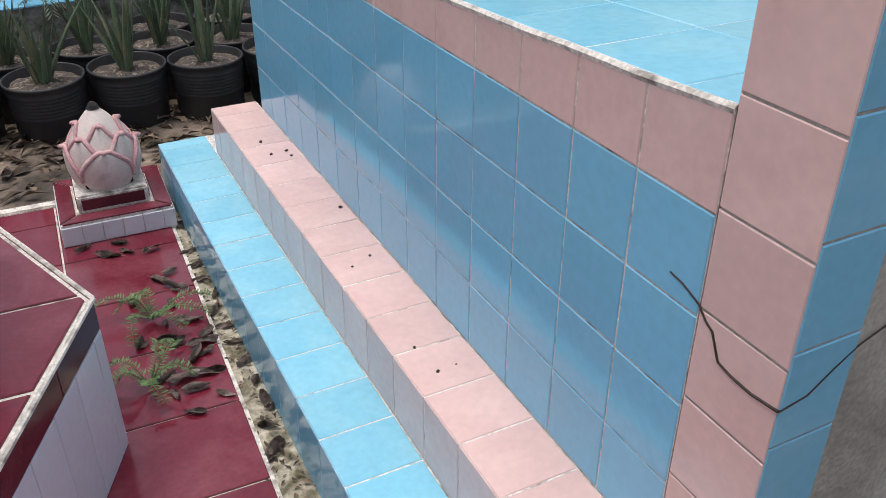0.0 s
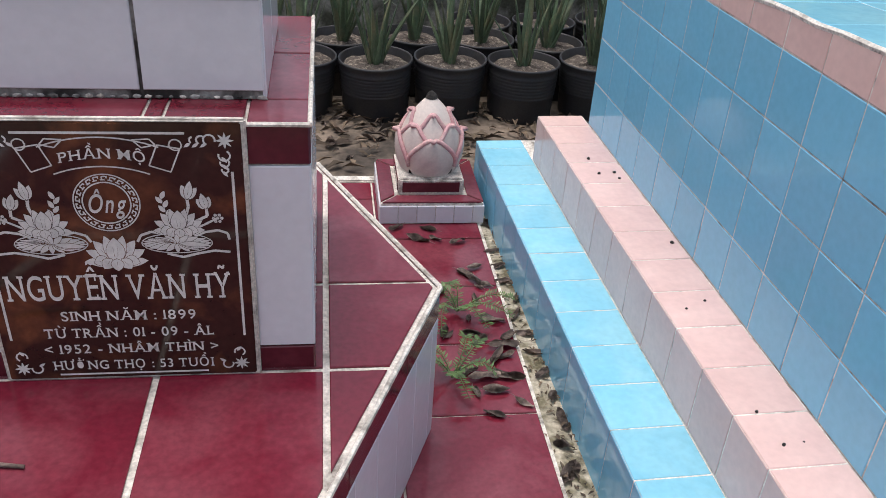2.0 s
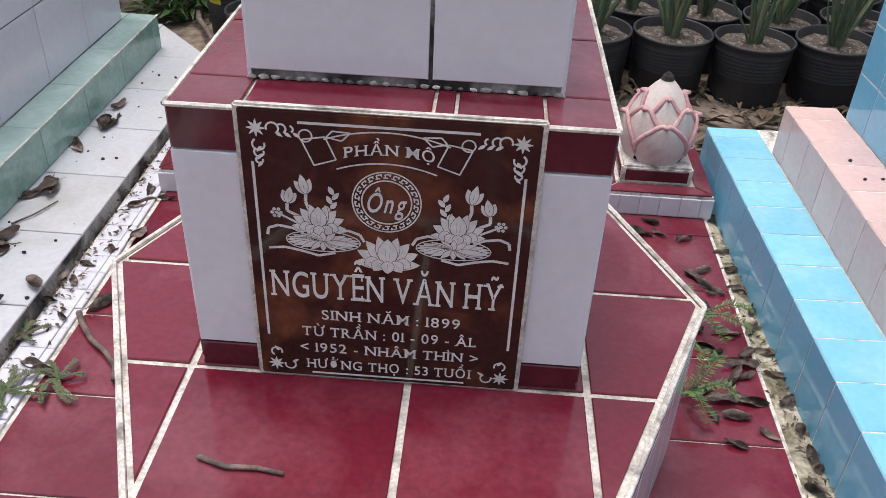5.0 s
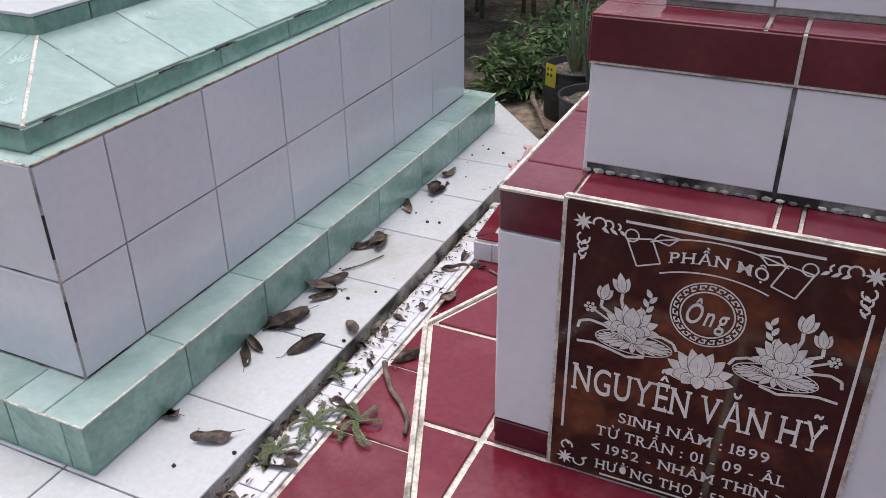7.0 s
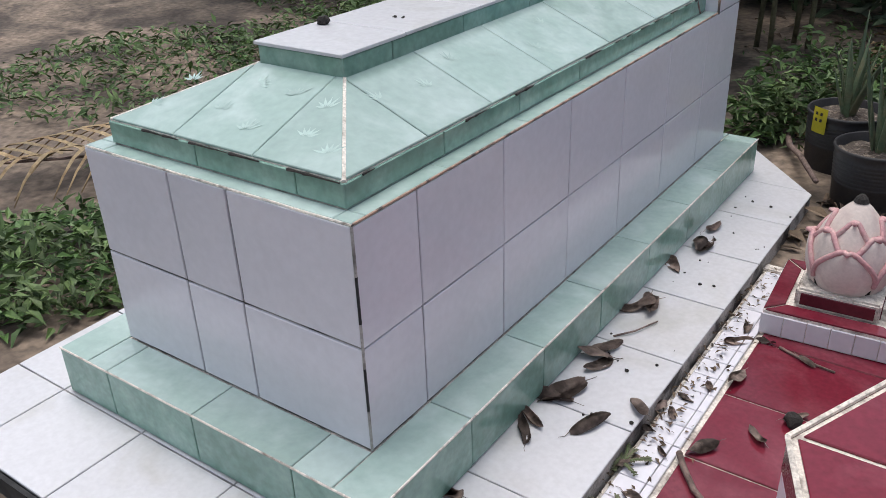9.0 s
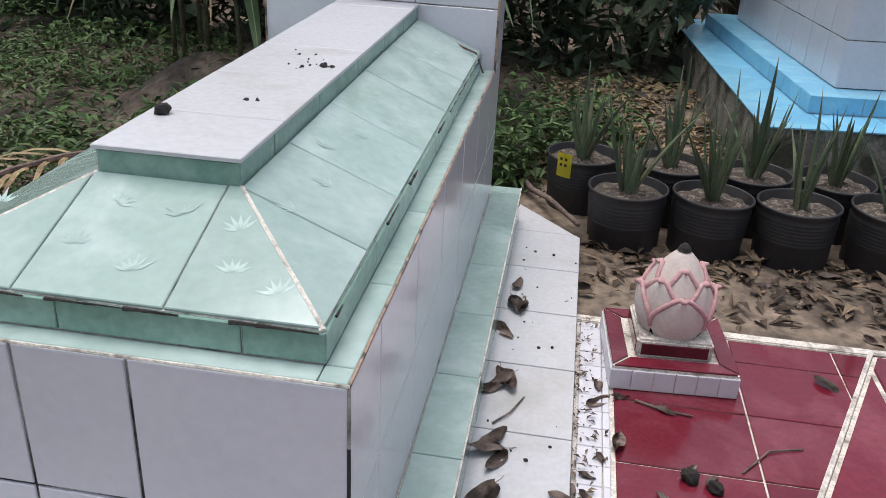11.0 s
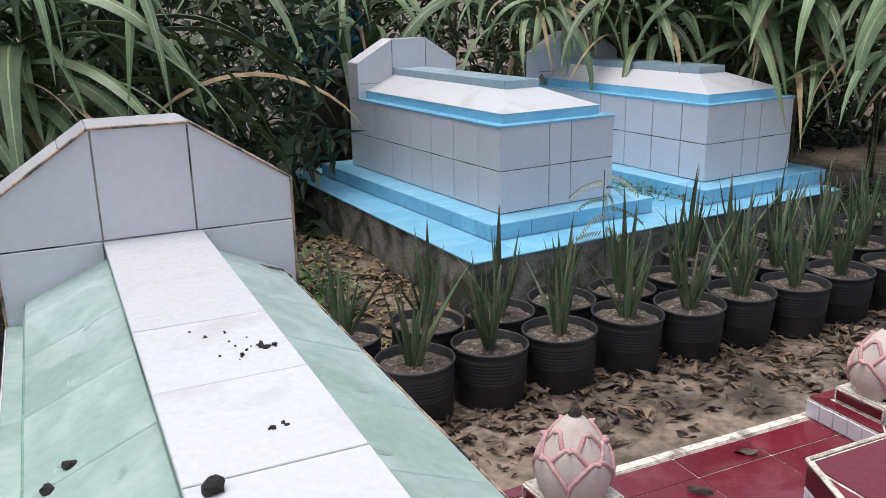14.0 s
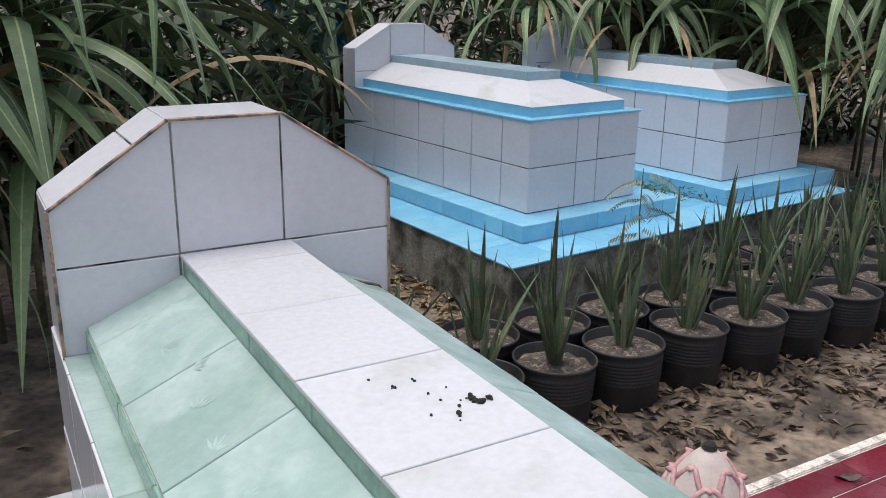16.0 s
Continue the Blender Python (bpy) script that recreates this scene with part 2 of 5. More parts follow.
def tube(points, r, sides=6, taper=1.0):
    bm = bmesh.new()
    rings = []
    n = len(points)
    for i, p in enumerate(points):
        p = Vector(p)
        d = (Vector(points[min(i + 1, n - 1)]) - Vector(points[max(i - 1, 0)])).normalized()
        side = d.orthogonal().normalized()
        if rings and abs(d.dot(prev)) < 0.95:
            side = (prev - d * d.dot(prev)).normalized()
        prev = side
        up = d.cross(side)
        rr = r * (1 + (taper - 1) * i / max(1, n - 1))
        rings.append([bm.verts.new(p + rr * (math.cos(a) * side + math.sin(a) * up)) for a in (math.tau * k / sides for k in range(sides))])
    for a, b in zip(rings, rings[1:]):
        for k in range(sides):
            bm.faces.new((a[k], a[(k + 1) % sides], b[(k + 1) % sides], b[k]))
    bm.faces.new(rings[0][::-1])
    bm.faces.new(rings[-1])
    bmesh.ops.recalc_face_normals(bm, faces=bm.faces[:])
    return bm


def lathe(profile, sides=28):
    bm = bmesh.new()
    rings = [[bm.verts.new((r * math.cos(math.tau * k / sides), r * math.sin(math.tau * k / sides), z)) for k in range(sides)] for r, z in profile]
    for a, b in zip(rings, rings[1:]):
        for k in range(sides):
            bm.faces.new((a[k], a[(k + 1) % sides], b[(k + 1) % sides], b[k]))
    bm.faces.new(rings[0][::-1])
    bm.faces.new(rings[-1])
    return bm


X, Y, Z = Vector((1, 0, 0)), Vector((0, 1, 0)), Vector((0, 0, 1))

# ---- ground ----
GROUND = -0.02


def ground_z(x, y):
    far = max(0.0, min(1.0, (y - 2.6) / 1.5))
    mound = 0.34 * math.exp(-((x + 2.85) ** 2 + (y - 3.2) ** 2) / 0.16)
    return GROUND + mound + 0.05 * far * (1 if x > -0.9 else 0.6) + 0.02 * noise.noise(Vector((x * 1.3, y * 1.3, 0))) * min(1, max(0, (y - 1.7) * 2) + max(0, (-2.5 - x) * 2)) + 0.012 * noise.noise(Vector((x * 6, y * 6, 3))) * min(1, max(0, (y - 1.6) * 2))


def build_ground():
    xs = [-900, -200, -40, -12] + [-7 + 0.1 * i for i in range(141)] + [12, 40, 200, 900]
    ys = [-900, -200, -40, -10, -4] + [-2 + 0.1 * i for i in range(91)] + [9, 14, 40, 200, 900]
    verts = [(x, y, ground_z(x, y) if abs(x) < 7.2 and -2.1 < y < 7.2 else -0.02) for y in ys for x in xs]
    w = len(xs)
    faces = [(j * w + i, j * w + i + 1, (j + 1) * w + i + 1, (j + 1) * w + i) for j in range(len(ys) - 1) for i in range(w - 1)]
    me = bpy.data.meshes.new("ground")
    me.from_pydata(verts, [], faces)
    me.materials.append(M_SOIL)
    for p in me.polygons:
        p.use_smooth = True
    tagged(new("ground", me), "bare brown soil with dark damp patches", "ground", kind="structure")


build_ground()

# ---- paved floors ----


def build_red_floor():
    f = thing("floor_red", "glossy dark red square tiles with pale joints round the tomb", "floor", kind="structure")
    part("bed", box(-0.915, -1.9, -0.07, 0.815, 1.535, -0.005), M_GROUT, f)
    ys = [-1.9] + [0.29 + 0.272 * k for k in range(-8, 5)] + [1.505]
    tile_face(f, M_RED, (0, 0, 0), X, Y, rect(-0.81, -1.9, 0.808, 1.505), [-0.81, -0.45, -0.14, 0.17, 0.475, 0.808], ys, gap=0.006)
    e = part("border", box(-0.92, 1.51, -0.06, 0.80, 1.55, 0.004, 0.004), M_GROUT, f, "chipped white mortar edge")
    tile_face(f, M_WHITE, (0, 0, 0.002), X, Y, rect(-0.905, -1.9, -0.82, 1.5), [-0.905, -0.84, -0.82], steps_of(-1.9, 1.5, 0.075), gap=0.002, wobble=0.003)
    s = part("mortar_strip", box(0.80, -1.9, -0.06, 0.93, 1.5, -0.012), M_RUBBLE, f, "crumbling cement strip with moss and dirt")


def build_white_floor():
    f = thing("floor_white", "white square floor tiles round the green tomb", "floor", kind="structure")
    out = [(-2.4, -0.36), (-0.918, -0.36), (-0.918, 2.06), (-1.25, 2.43), (-2.4, 2.43)]
    part("bed", prism(inset(out, 0.004), -0.1, 0.039), M_GROUTD, f)
    tile_face(f, M_WHITEF, (0, 0, 0.045), X, Y, out, [-2.4, -2.19, -1.878, -1.564, -1.242, -0.918], [-0.36] + [-0.103 + 0.3115 * k for k in range(8)] + [2.43], gap=0.004)
    part("front_edge", box(-2.4, -0.372, -0.1, -0.918, -0.361, 0.038), M_TARRED, f, "black weathered front edge")


build_red_floor()
build_white_floor()

# ---- blue and pink tomb ----
BT = pose(1.052, -0.2, 0, 0, 0, 1.95)


def wedge(x0, y0, z0, x1, y1, za, zb):
    """A block whose top falls from za at y0 to zb at y1."""
    bm = box(x0, y0, z0, x1, y1, za)
    for v in bm.verts:
        if v.co.z > z0 + 0.01 and v.co.y > y0 + 0.01:
            v.co.z = zb
    return bm


def build_blue_tomb():
    t = thing("tomb", "cracked sky blue and pink tiled tomb with two low steps", "tomb", BT)
    n, f, w0, w1, top, low = -0.625, 1.47, 0.148, 1.05, 1.0, 0.885
    for nm, b in (("core", wedge(w0 + 0.0012, n + 0.14, -0.08, w1, f - 0.0012, top - 0.0012, low - 0.0012)), ("lower_step", box(-0.1588, n + 0.0012, -0.08, w0 + 0.0005, 1.6988, 0.1638)),
                  ("upper_step", box(0.0012, n + 0.0012, 0.1, w0 + 0.0005, 1.5388, 0.3188))):
        part(nm, b, M_GROUT, t)
    # steps
    ys = steps_of(n, 1.70, 0.138, 0.05)
    tile_face(t, M_BLUE_STEP, (0, 0, 0.165), X, Y, rect(-0.16, n, 0.0, 1.70), [-0.16, 0.0], ys, gap=0.003)
    tile_face(t, M_BLUE, (-0.16, 0, 0), -Y, Z, rect(-1.70, -0.03, -n, 0.165), [-a for a in ys[::-1]], [-0.03, 0.165], gap=0.003)
    tile_face(t, M_BLUE_STEP, (0, 1.70, 0), -X, Z, rect(-w0, -0.03, 0.16, 0.165), [-w0, 0, 0.16], [-0.03, 0.165])
    ys = steps_of(n, 1.54, 0.1345, 0.06)
    tile_face(t, M_PINK, (0, 0, 0.32), X, Y, rect(0, n, w0, 1.54), [0, w0], ys)
    tile_face(t, M_PINK, (0, 0, 0), -Y, Z, rect(-1.54, 0.166, -n, 0.32), [-a for a in ys[::-1]], [0.166, 0.32])
    tile_face(t, M_PINK, (0, 1.54, 0), -X, Z, rect(-w0, 0.166, 0, 0.32), [-w0, 0], [0.166, 0.32])
    # long wall: blue with a pink band on top
    ys = steps_of(-0.485, f, 0.1405)
    zs = [0.321, 0.46, 0.599, 0.738, 0.876, top]
    tile_face(t, M_BLUE, (w0, 0, 0), -Y, Z, [(-f, 0.321), (0.485, 0.321), (0.485, top), (-f, low)], [-a for a in ys[::-1]], zs, pick=lambda i, j: M_PINK if j == 4 else M_BLUE)
    tile_face(t, M_BLUE, (0, f, 0), -X, Z, rect(-w1, 0, -w0, low), steps_of(-w1, -w0, 0.14), [0.04, 0.18, 0.321, 0.46, 0.599, 0.738, 0.876, low])
    fall = Vector((0, f + 0.485, low - top))
    tile_face(t, M_BLUE_STEP, (0, -0.485, top), X, fall, rect(w0, 0, w1, fall.length), steps_of(w0, w1, 0.2, 0.02), steps_of(0, fall.length, 0.2, 0.1))
    rim = part("mortar_rim", tube([(w0 + 0.004, -0.485 + (f + 0.485) * k / 24, top + (low - top) * k / 24 + random.uniform(-0.002, 0.0025)) for k in range(25)], 0.0065, 6), M_GROUT, t, "uneven white mortar rim")
    # end stele
    part("stele_core", box(w0 + 0.0012, n + 0.0015, -0.08, w1, -0.489, 1.75), M_CEMENT, t, "grey cracked cement stele")
    zs = [0.321] + [0.35 + 0.1345 * k for k in range(11)]
    tile_face(t, M_PINK, (w0, 0, 0), -Y, Z, rect(0.485, 0.321, -n, 1.69), [0.485, -n], zs)
    zs2 = [-0.03 + 0.1345 * k for k in range(14)]
    tile_face(t, M_BLUE, (0, n, 0), X, Z, rect(w0, 0, w0 + 0.105, 1.72), [w0, w0 + 0.105], zs2)
    tile_face(t, M_PINK, (0, -0.485, 0), -X, Z, rect(-w1, top + 0.004, -w0, 1.70), steps_of(-w1, -w0, 0.14), [top + 0.004] + [1.02 + 0.1345 * k for k in range(6)])
    x = w0 - 0.0005
    part("crack", tube([(x, -0.43, 0.772), (x, -0.455, 0.768), (x, -0.485, 0.757), (x, -0.50, 0.742), (x, -0.513, 0.735), (x, -0.53, 0.702), (x, -0.552, 0.697), (x, -0.585, 0.695), (x, n, 0.70)], 0.0013, 5, 1.6), M_CRACK, t, "dark jagged crack through the tiles")
    y = n - 0.0005
    part("crack", tube([(w0, y, 0.70), (w0 + 0.04, y, 0.708), (w0 + 0.075, y, 0.735), (w0 + 0.105, y, 0.755), (w0 + 0.2, y, 0.79), (w0 + 0.3, y, 0.80)], 0.0016, 5, 0.5), M_CRACK, t)


build_blue_tomb()

# ---- red tomb ----


def build_red_tomb():
    t = thing("tomb", "dark red and white tiled tomb with stepped stele", "tomb")
    h = 0.385
    out = [(-0.235, -0.5), (0.235, -0.5), (0.55, 0.25), (0.30, 0.84), (-0.30, 0.84), (-0.55, 0.262)]
    slab = part("slab", prism(inset(out, 0.005), -0.04, h - 0.005), M_GROUT, t)
    tile_face(t, M_RED, (0, 0, h), X, Y, inset(out, 0.009), [-0.6, -0.318, 0.032, 0.318, 0.6], [-0.6, -0.004, 0.27, 0.9], gap=0.012, thick=0.005)
    k = len(out)
    for i in range(k):
        (x0, y0), (x1, y1) = out[i], out[(i + 1) % k]
        u = Vector((x1 - x0, y1 - y0, 0))
        ln = u.length
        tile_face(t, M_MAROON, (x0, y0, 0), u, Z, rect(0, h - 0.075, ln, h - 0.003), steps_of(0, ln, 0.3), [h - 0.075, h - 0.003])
        tile_face(t, M_WHITE, (x0, y0, 0), u, Z, rect(0, 0.0, ln, h - 0.075), steps_of(0, ln, 0.11), [0, h - 0.075])
        d = u.normalized()
        part("mortar_edge", tube([Vector((x0, y0, h - 0.002)), Vector((x0, y0, h - 0.002)) + u * 0.5, Vector((x1, y1, h - 0.002))], 0.0055, 6), M_GROUT, t)
    # pedestal
    w, yb, top = 0.30, 0.57, 0.842
    part("pedestal", box(-w + 0.005, 0.005, h, w - 0.005, yb - 0.005, top - 0.004), M_GROUT, t)
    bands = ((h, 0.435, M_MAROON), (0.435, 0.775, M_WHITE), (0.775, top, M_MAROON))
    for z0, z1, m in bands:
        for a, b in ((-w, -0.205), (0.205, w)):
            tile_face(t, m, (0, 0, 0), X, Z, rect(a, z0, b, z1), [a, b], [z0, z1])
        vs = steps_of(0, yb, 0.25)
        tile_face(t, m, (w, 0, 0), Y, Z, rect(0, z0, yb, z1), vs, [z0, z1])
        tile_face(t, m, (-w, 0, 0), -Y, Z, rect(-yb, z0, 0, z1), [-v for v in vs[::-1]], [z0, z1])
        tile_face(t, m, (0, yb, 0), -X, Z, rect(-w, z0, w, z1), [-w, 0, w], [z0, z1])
    tile_face(t, M_RED, (0, 0, top), X, Y, rect(-w, 0, w, yb), [-w, -0.2, 0.055, 0.085, 0.205, w], [0, 0.1, 0.33, yb], gap=0.005)
    for p, q in (((-w, 0), (w, 0)), ((w, 0), (w, yb)), ((-w, 0), (-w, yb))):
        part("mortar_edge", tube([(*p, top - 0.001), ((p[0] + q[0]) / 2, (p[1] + q[1]) / 2, top), (*q, top - 0.001)], 0.004, 6), M_GROUT, t)
    # upper stele in tiers
    a0, a1, y0, y1 = -0.212, 0.232, 0.095, 0.50
    part("stele", box(a0 + 0.005, y0 + 0.005, top, a1 - 0.005, y1 - 0.005, 1.065), M_GROUTD, t)
    tile_face(t, M_WHITE, (0, y0, 0), X, Z, rect(a0, top + 0.012, a1, 1.0), [a0, 0.045, a1], [top + 0.012, 1.0], gap=0.006)
    tile_face(t, M_WHITE, (a1, 0, 0), Y, Z, rect(y0, top, y1, 1.0), [y0, 0.3, y1], [top, 1.0])
    tile_face(t, M_WHITE, (a0, 0, 0), -Y, Z, rect(-y1, top, -y0, 1.0), [-y1, -0.3, -y0], [top, 1.0])
    tile_face(t, M_WHITE, (0, y1, 0), -X, Z, rect(-a1, top, -a0, 1.0), [-a1, 0, -a0], [top, 1.0])
    b0, b1, c0, c1 = a0 - 0.004, a1 + 0.004, y0 - 0.006, y1 + 0.004
    part("cap", box(b0 + 0.003, c0 + 0.003, 1.0, b1 - 0.003, c1 - 0.003, 1.063), M_GROUT, t)
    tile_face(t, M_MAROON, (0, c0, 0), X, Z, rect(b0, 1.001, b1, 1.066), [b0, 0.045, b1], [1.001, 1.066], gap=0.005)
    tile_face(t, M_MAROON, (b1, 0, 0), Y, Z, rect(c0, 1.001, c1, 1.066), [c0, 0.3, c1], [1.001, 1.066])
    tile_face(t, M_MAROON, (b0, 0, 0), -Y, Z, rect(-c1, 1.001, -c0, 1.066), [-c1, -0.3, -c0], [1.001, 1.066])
    tile_face(t, M_RED, (0, 0, 1.067), X, Y, rect(b0, c0, b1, c1), [b0, 0.0, 0.045, b1], [c0, c0 + 0.07, c1], gap=0.005)
    part("upper_tier", box(-0.135, 0.165, 1.063, 0.155, 0.43, 1.31), M_GROUTD, t)
    tile_face(t, M_WHITE, (0, 0.16, 0), X, Z, rect(-0.14, 1.075, 0.16, 1.31), [-0.14, 0.0, 0.16], [1.075, 1.31])
    tile_face(t, M_WHITE, (-0.14, 0, 0), -Y, Z, rect(-0.435, 1.075, -0.16, 1.31), [-0.435, -0.16], [1.075, 1.31])
    tile_face(t, M_WHITE, (0.16, 0, 0), Y, Z, rect(0.16, 1.075, 0.435, 1.31), [0.16, 0.435], [1.075, 1.31])
    # broken mortar under the stele
    rng = random.Random(17)
    for k in range(26):
        x = a0 + 0.006 + (a1 - a0 - 0.012) * k / 25
        bm = bmesh.new()
        bmesh.ops.create_icosphere(bm, subdivisions=1, radius=0.0065 * rng.uniform(0.4, 1.0))
        for v in bm.verts:
            v.co = Vector((v.co.x * 1.6, v.co.y * 0.7, v.co.z * 0.8)) * rng.uniform(0.75, 1.25)
        part("mortar_crumb", bm, M_GROUTD if rng.random() < 0.8 else M_GROUT, t).location = (x, y0 + 0.001, top + 0.004)
    return t


build_red_tomb()

# ---- memorial plaque ----
PLAQUE_Y = -0.012


def flat_poly(bm, pts, y=0.0):
    y -= 0.000012 * (len(bm.faces) % 60)
    bm.faces.new([bm.verts.new((x, y, z)) for x, z in pts])


def stroke(bm, pts, w, closed=False):
    """A flat line of width w through points in x and z."""
    n = len(pts)
    for i in range(n if closed else n - 1):
        (x0, z0), (x1, z1) = pts[i], pts[(i + 1) % n]
        ln = math.hypot(x1 - x0, z1 - z0) or 1e-6
        a, b = -(z1 - z0) / ln * w / 2, (x1 - x0) / ln * w / 2
        flat_poly(bm, [(x0 + a, z0 + b), (x0 - a, z0 - b), (x1 - a, z1 - b), (x1 + a, z1 + b)])


def petal(bm, cx, cz, ang, ln, w):
    pts = []
    for k in range(7):
        s = k / 6
        pts.append((s * ln, w * math.sin(math.pi * s ** 0.8) / 2))
    pts += [(s, -v) for s, v in pts[-2:0:-1]]
    ca, sa = math.cos(ang), math.sin(ang)
    flat_poly(bm, [(cx + ca * s - sa * v, cz + sa * s + ca * v) for s, v in pts])


def arc(cx, cz, r, a0, a1, n=14):
    return [(cx + r * math.cos(radians(a0 + (a1 - a0) * k / n)), cz + r * math.sin(radians(a0 + (a1 - a0) * k / n))) for k in range(n + 1)]


def engrave(name, bm, parent):
    bmesh.ops.recalc_face_normals(bm, faces=bm.faces[:])
    for f in bm.faces:
        if f.normal.y > 0:
            f.normal_flip()
    ob = part(name, bm, M_ENGRAVE, parent)
    return ob


GLYPHS = {}
PLAIN = str.maketrans("ỄĂỸỪẦÂÌƯỞỌỔỘ", "EAYUAAIUOOOO")
SERIFS = {"N": "bl tl tr", "H": "bl br tl tr", "U": "tl tr", "Y": "tl tr bc", "E": "bl tl", "V": "tl tr", "A": "bl br", "M": "bl br tl tr", "I": "bc tc", "T": "bc", "R": "bl br tl", "L": "bl tl", "P": "bl tl", "1": "bc"}


def glyph(ch, size, bold, shear=0.0):
    """Outline faces of one character of the built-in font."""
    key = (ch, size, bold, shear)
    if key not in GLYPHS:
        cu = bpy.data.curves.new("lettering", "FONT")
        cu.body, cu.size, cu.offset, cu.shear = ch, size, bold * 0.35, shear
        tmp = new("lettering", cu)
        bpy.context.view_layer.update()
        me = bpy.data.meshes.new_from_object(tmp.evaluated_get(bpy.context.evaluated_depsgraph_get()))
        bpy.data.objects.remove(tmp)
        vs = [(v.co.x, v.co.y) for v in me.vertices]
        GLYPHS[key] = (vs, [tuple(p.vertices) for p in me.polygons], min((x for x, y in vs), default=0.0), max((x for x, y in vs), default=0.0))
        bpy.data.meshes.remove(me)
    return GLYPHS[key]


def lettering(text, size, width, x, z, parent, bold=0.0, shear=0.0, serif=True, arch=0.0):
    """One engraved line, letter by letter, with slab serifs on the stems."""
    verts, faces = [], []
    cap = size * 0.70
    cur = 0.0

    def bar(x0, x1, y0, y1):
        b = len(verts)
        verts.extend(((x0, y0, 0.0004), (x1, y0, 0.0004), (x1, y1, 0.0004), (x0, y1, 0.0004)))
        faces.append((b, b + 1, b + 2, b + 3))

    for ch in text:
        if ch == " ":
            cur += cap * 0.42
            continue
        plain = ch.translate(PLAIN)
        vs, fs, _, _ = glyph(ch, size, bold, shear)
        _, _, lo, hi = glyph(plain, size, bold, shear)
        b = len(verts)
        verts.extend((px - lo + cur, py, 0.0) for px, py in vs)
        faces.extend(tuple(i + b for i in f) for f in fs)
        if serif:
            w, th, st = hi - lo, cap * 0.085, cap * 0.07
            for sp in SERIFS.get(plain, "").split():
                cx = cur + (st if sp[1] == "l" else w - st if sp[1] == "r" else w / 2)
                half = cap * (0.19 if sp[1] == "c" else 0.165)
                bar(cx - half, cx + half, *((0, th) if sp[0] == "b" else (cap - th, cap)))
            if plain in "ELT":
                for top in ((True, False) if plain == "E" else (plain == "T",)):
                    y0 = cap * 0.78 if top else 0.0
                    bar(cur + w - th, cur + w, y0, y0 + cap * 0.22)
                    if plain == "T":
                        bar(cur, cur + th, y0, y0 + cap * 0.22)
        cur += hi - lo + cap * (0.22 if serif else 0.06)
    cur -= cap * (0.22 if serif else 0.06)
    k = width / cur
    out = []
    for px, py, pz in verts:
        q = (px - cur / 2) * k
        out.append((q, py - arch * q * q, pz))
    me = bpy.data.meshes.new("lettering")
    me.from_pydata(out, [], faces)
    me.materials.append(M_ENGRAVE)
    ob = new("lettering", me)
    ob.parent = parent
    ob.matrix_local = pose(x, PLAQUE_Y - 0.0012, z, 90, 0, 0)
    return ob


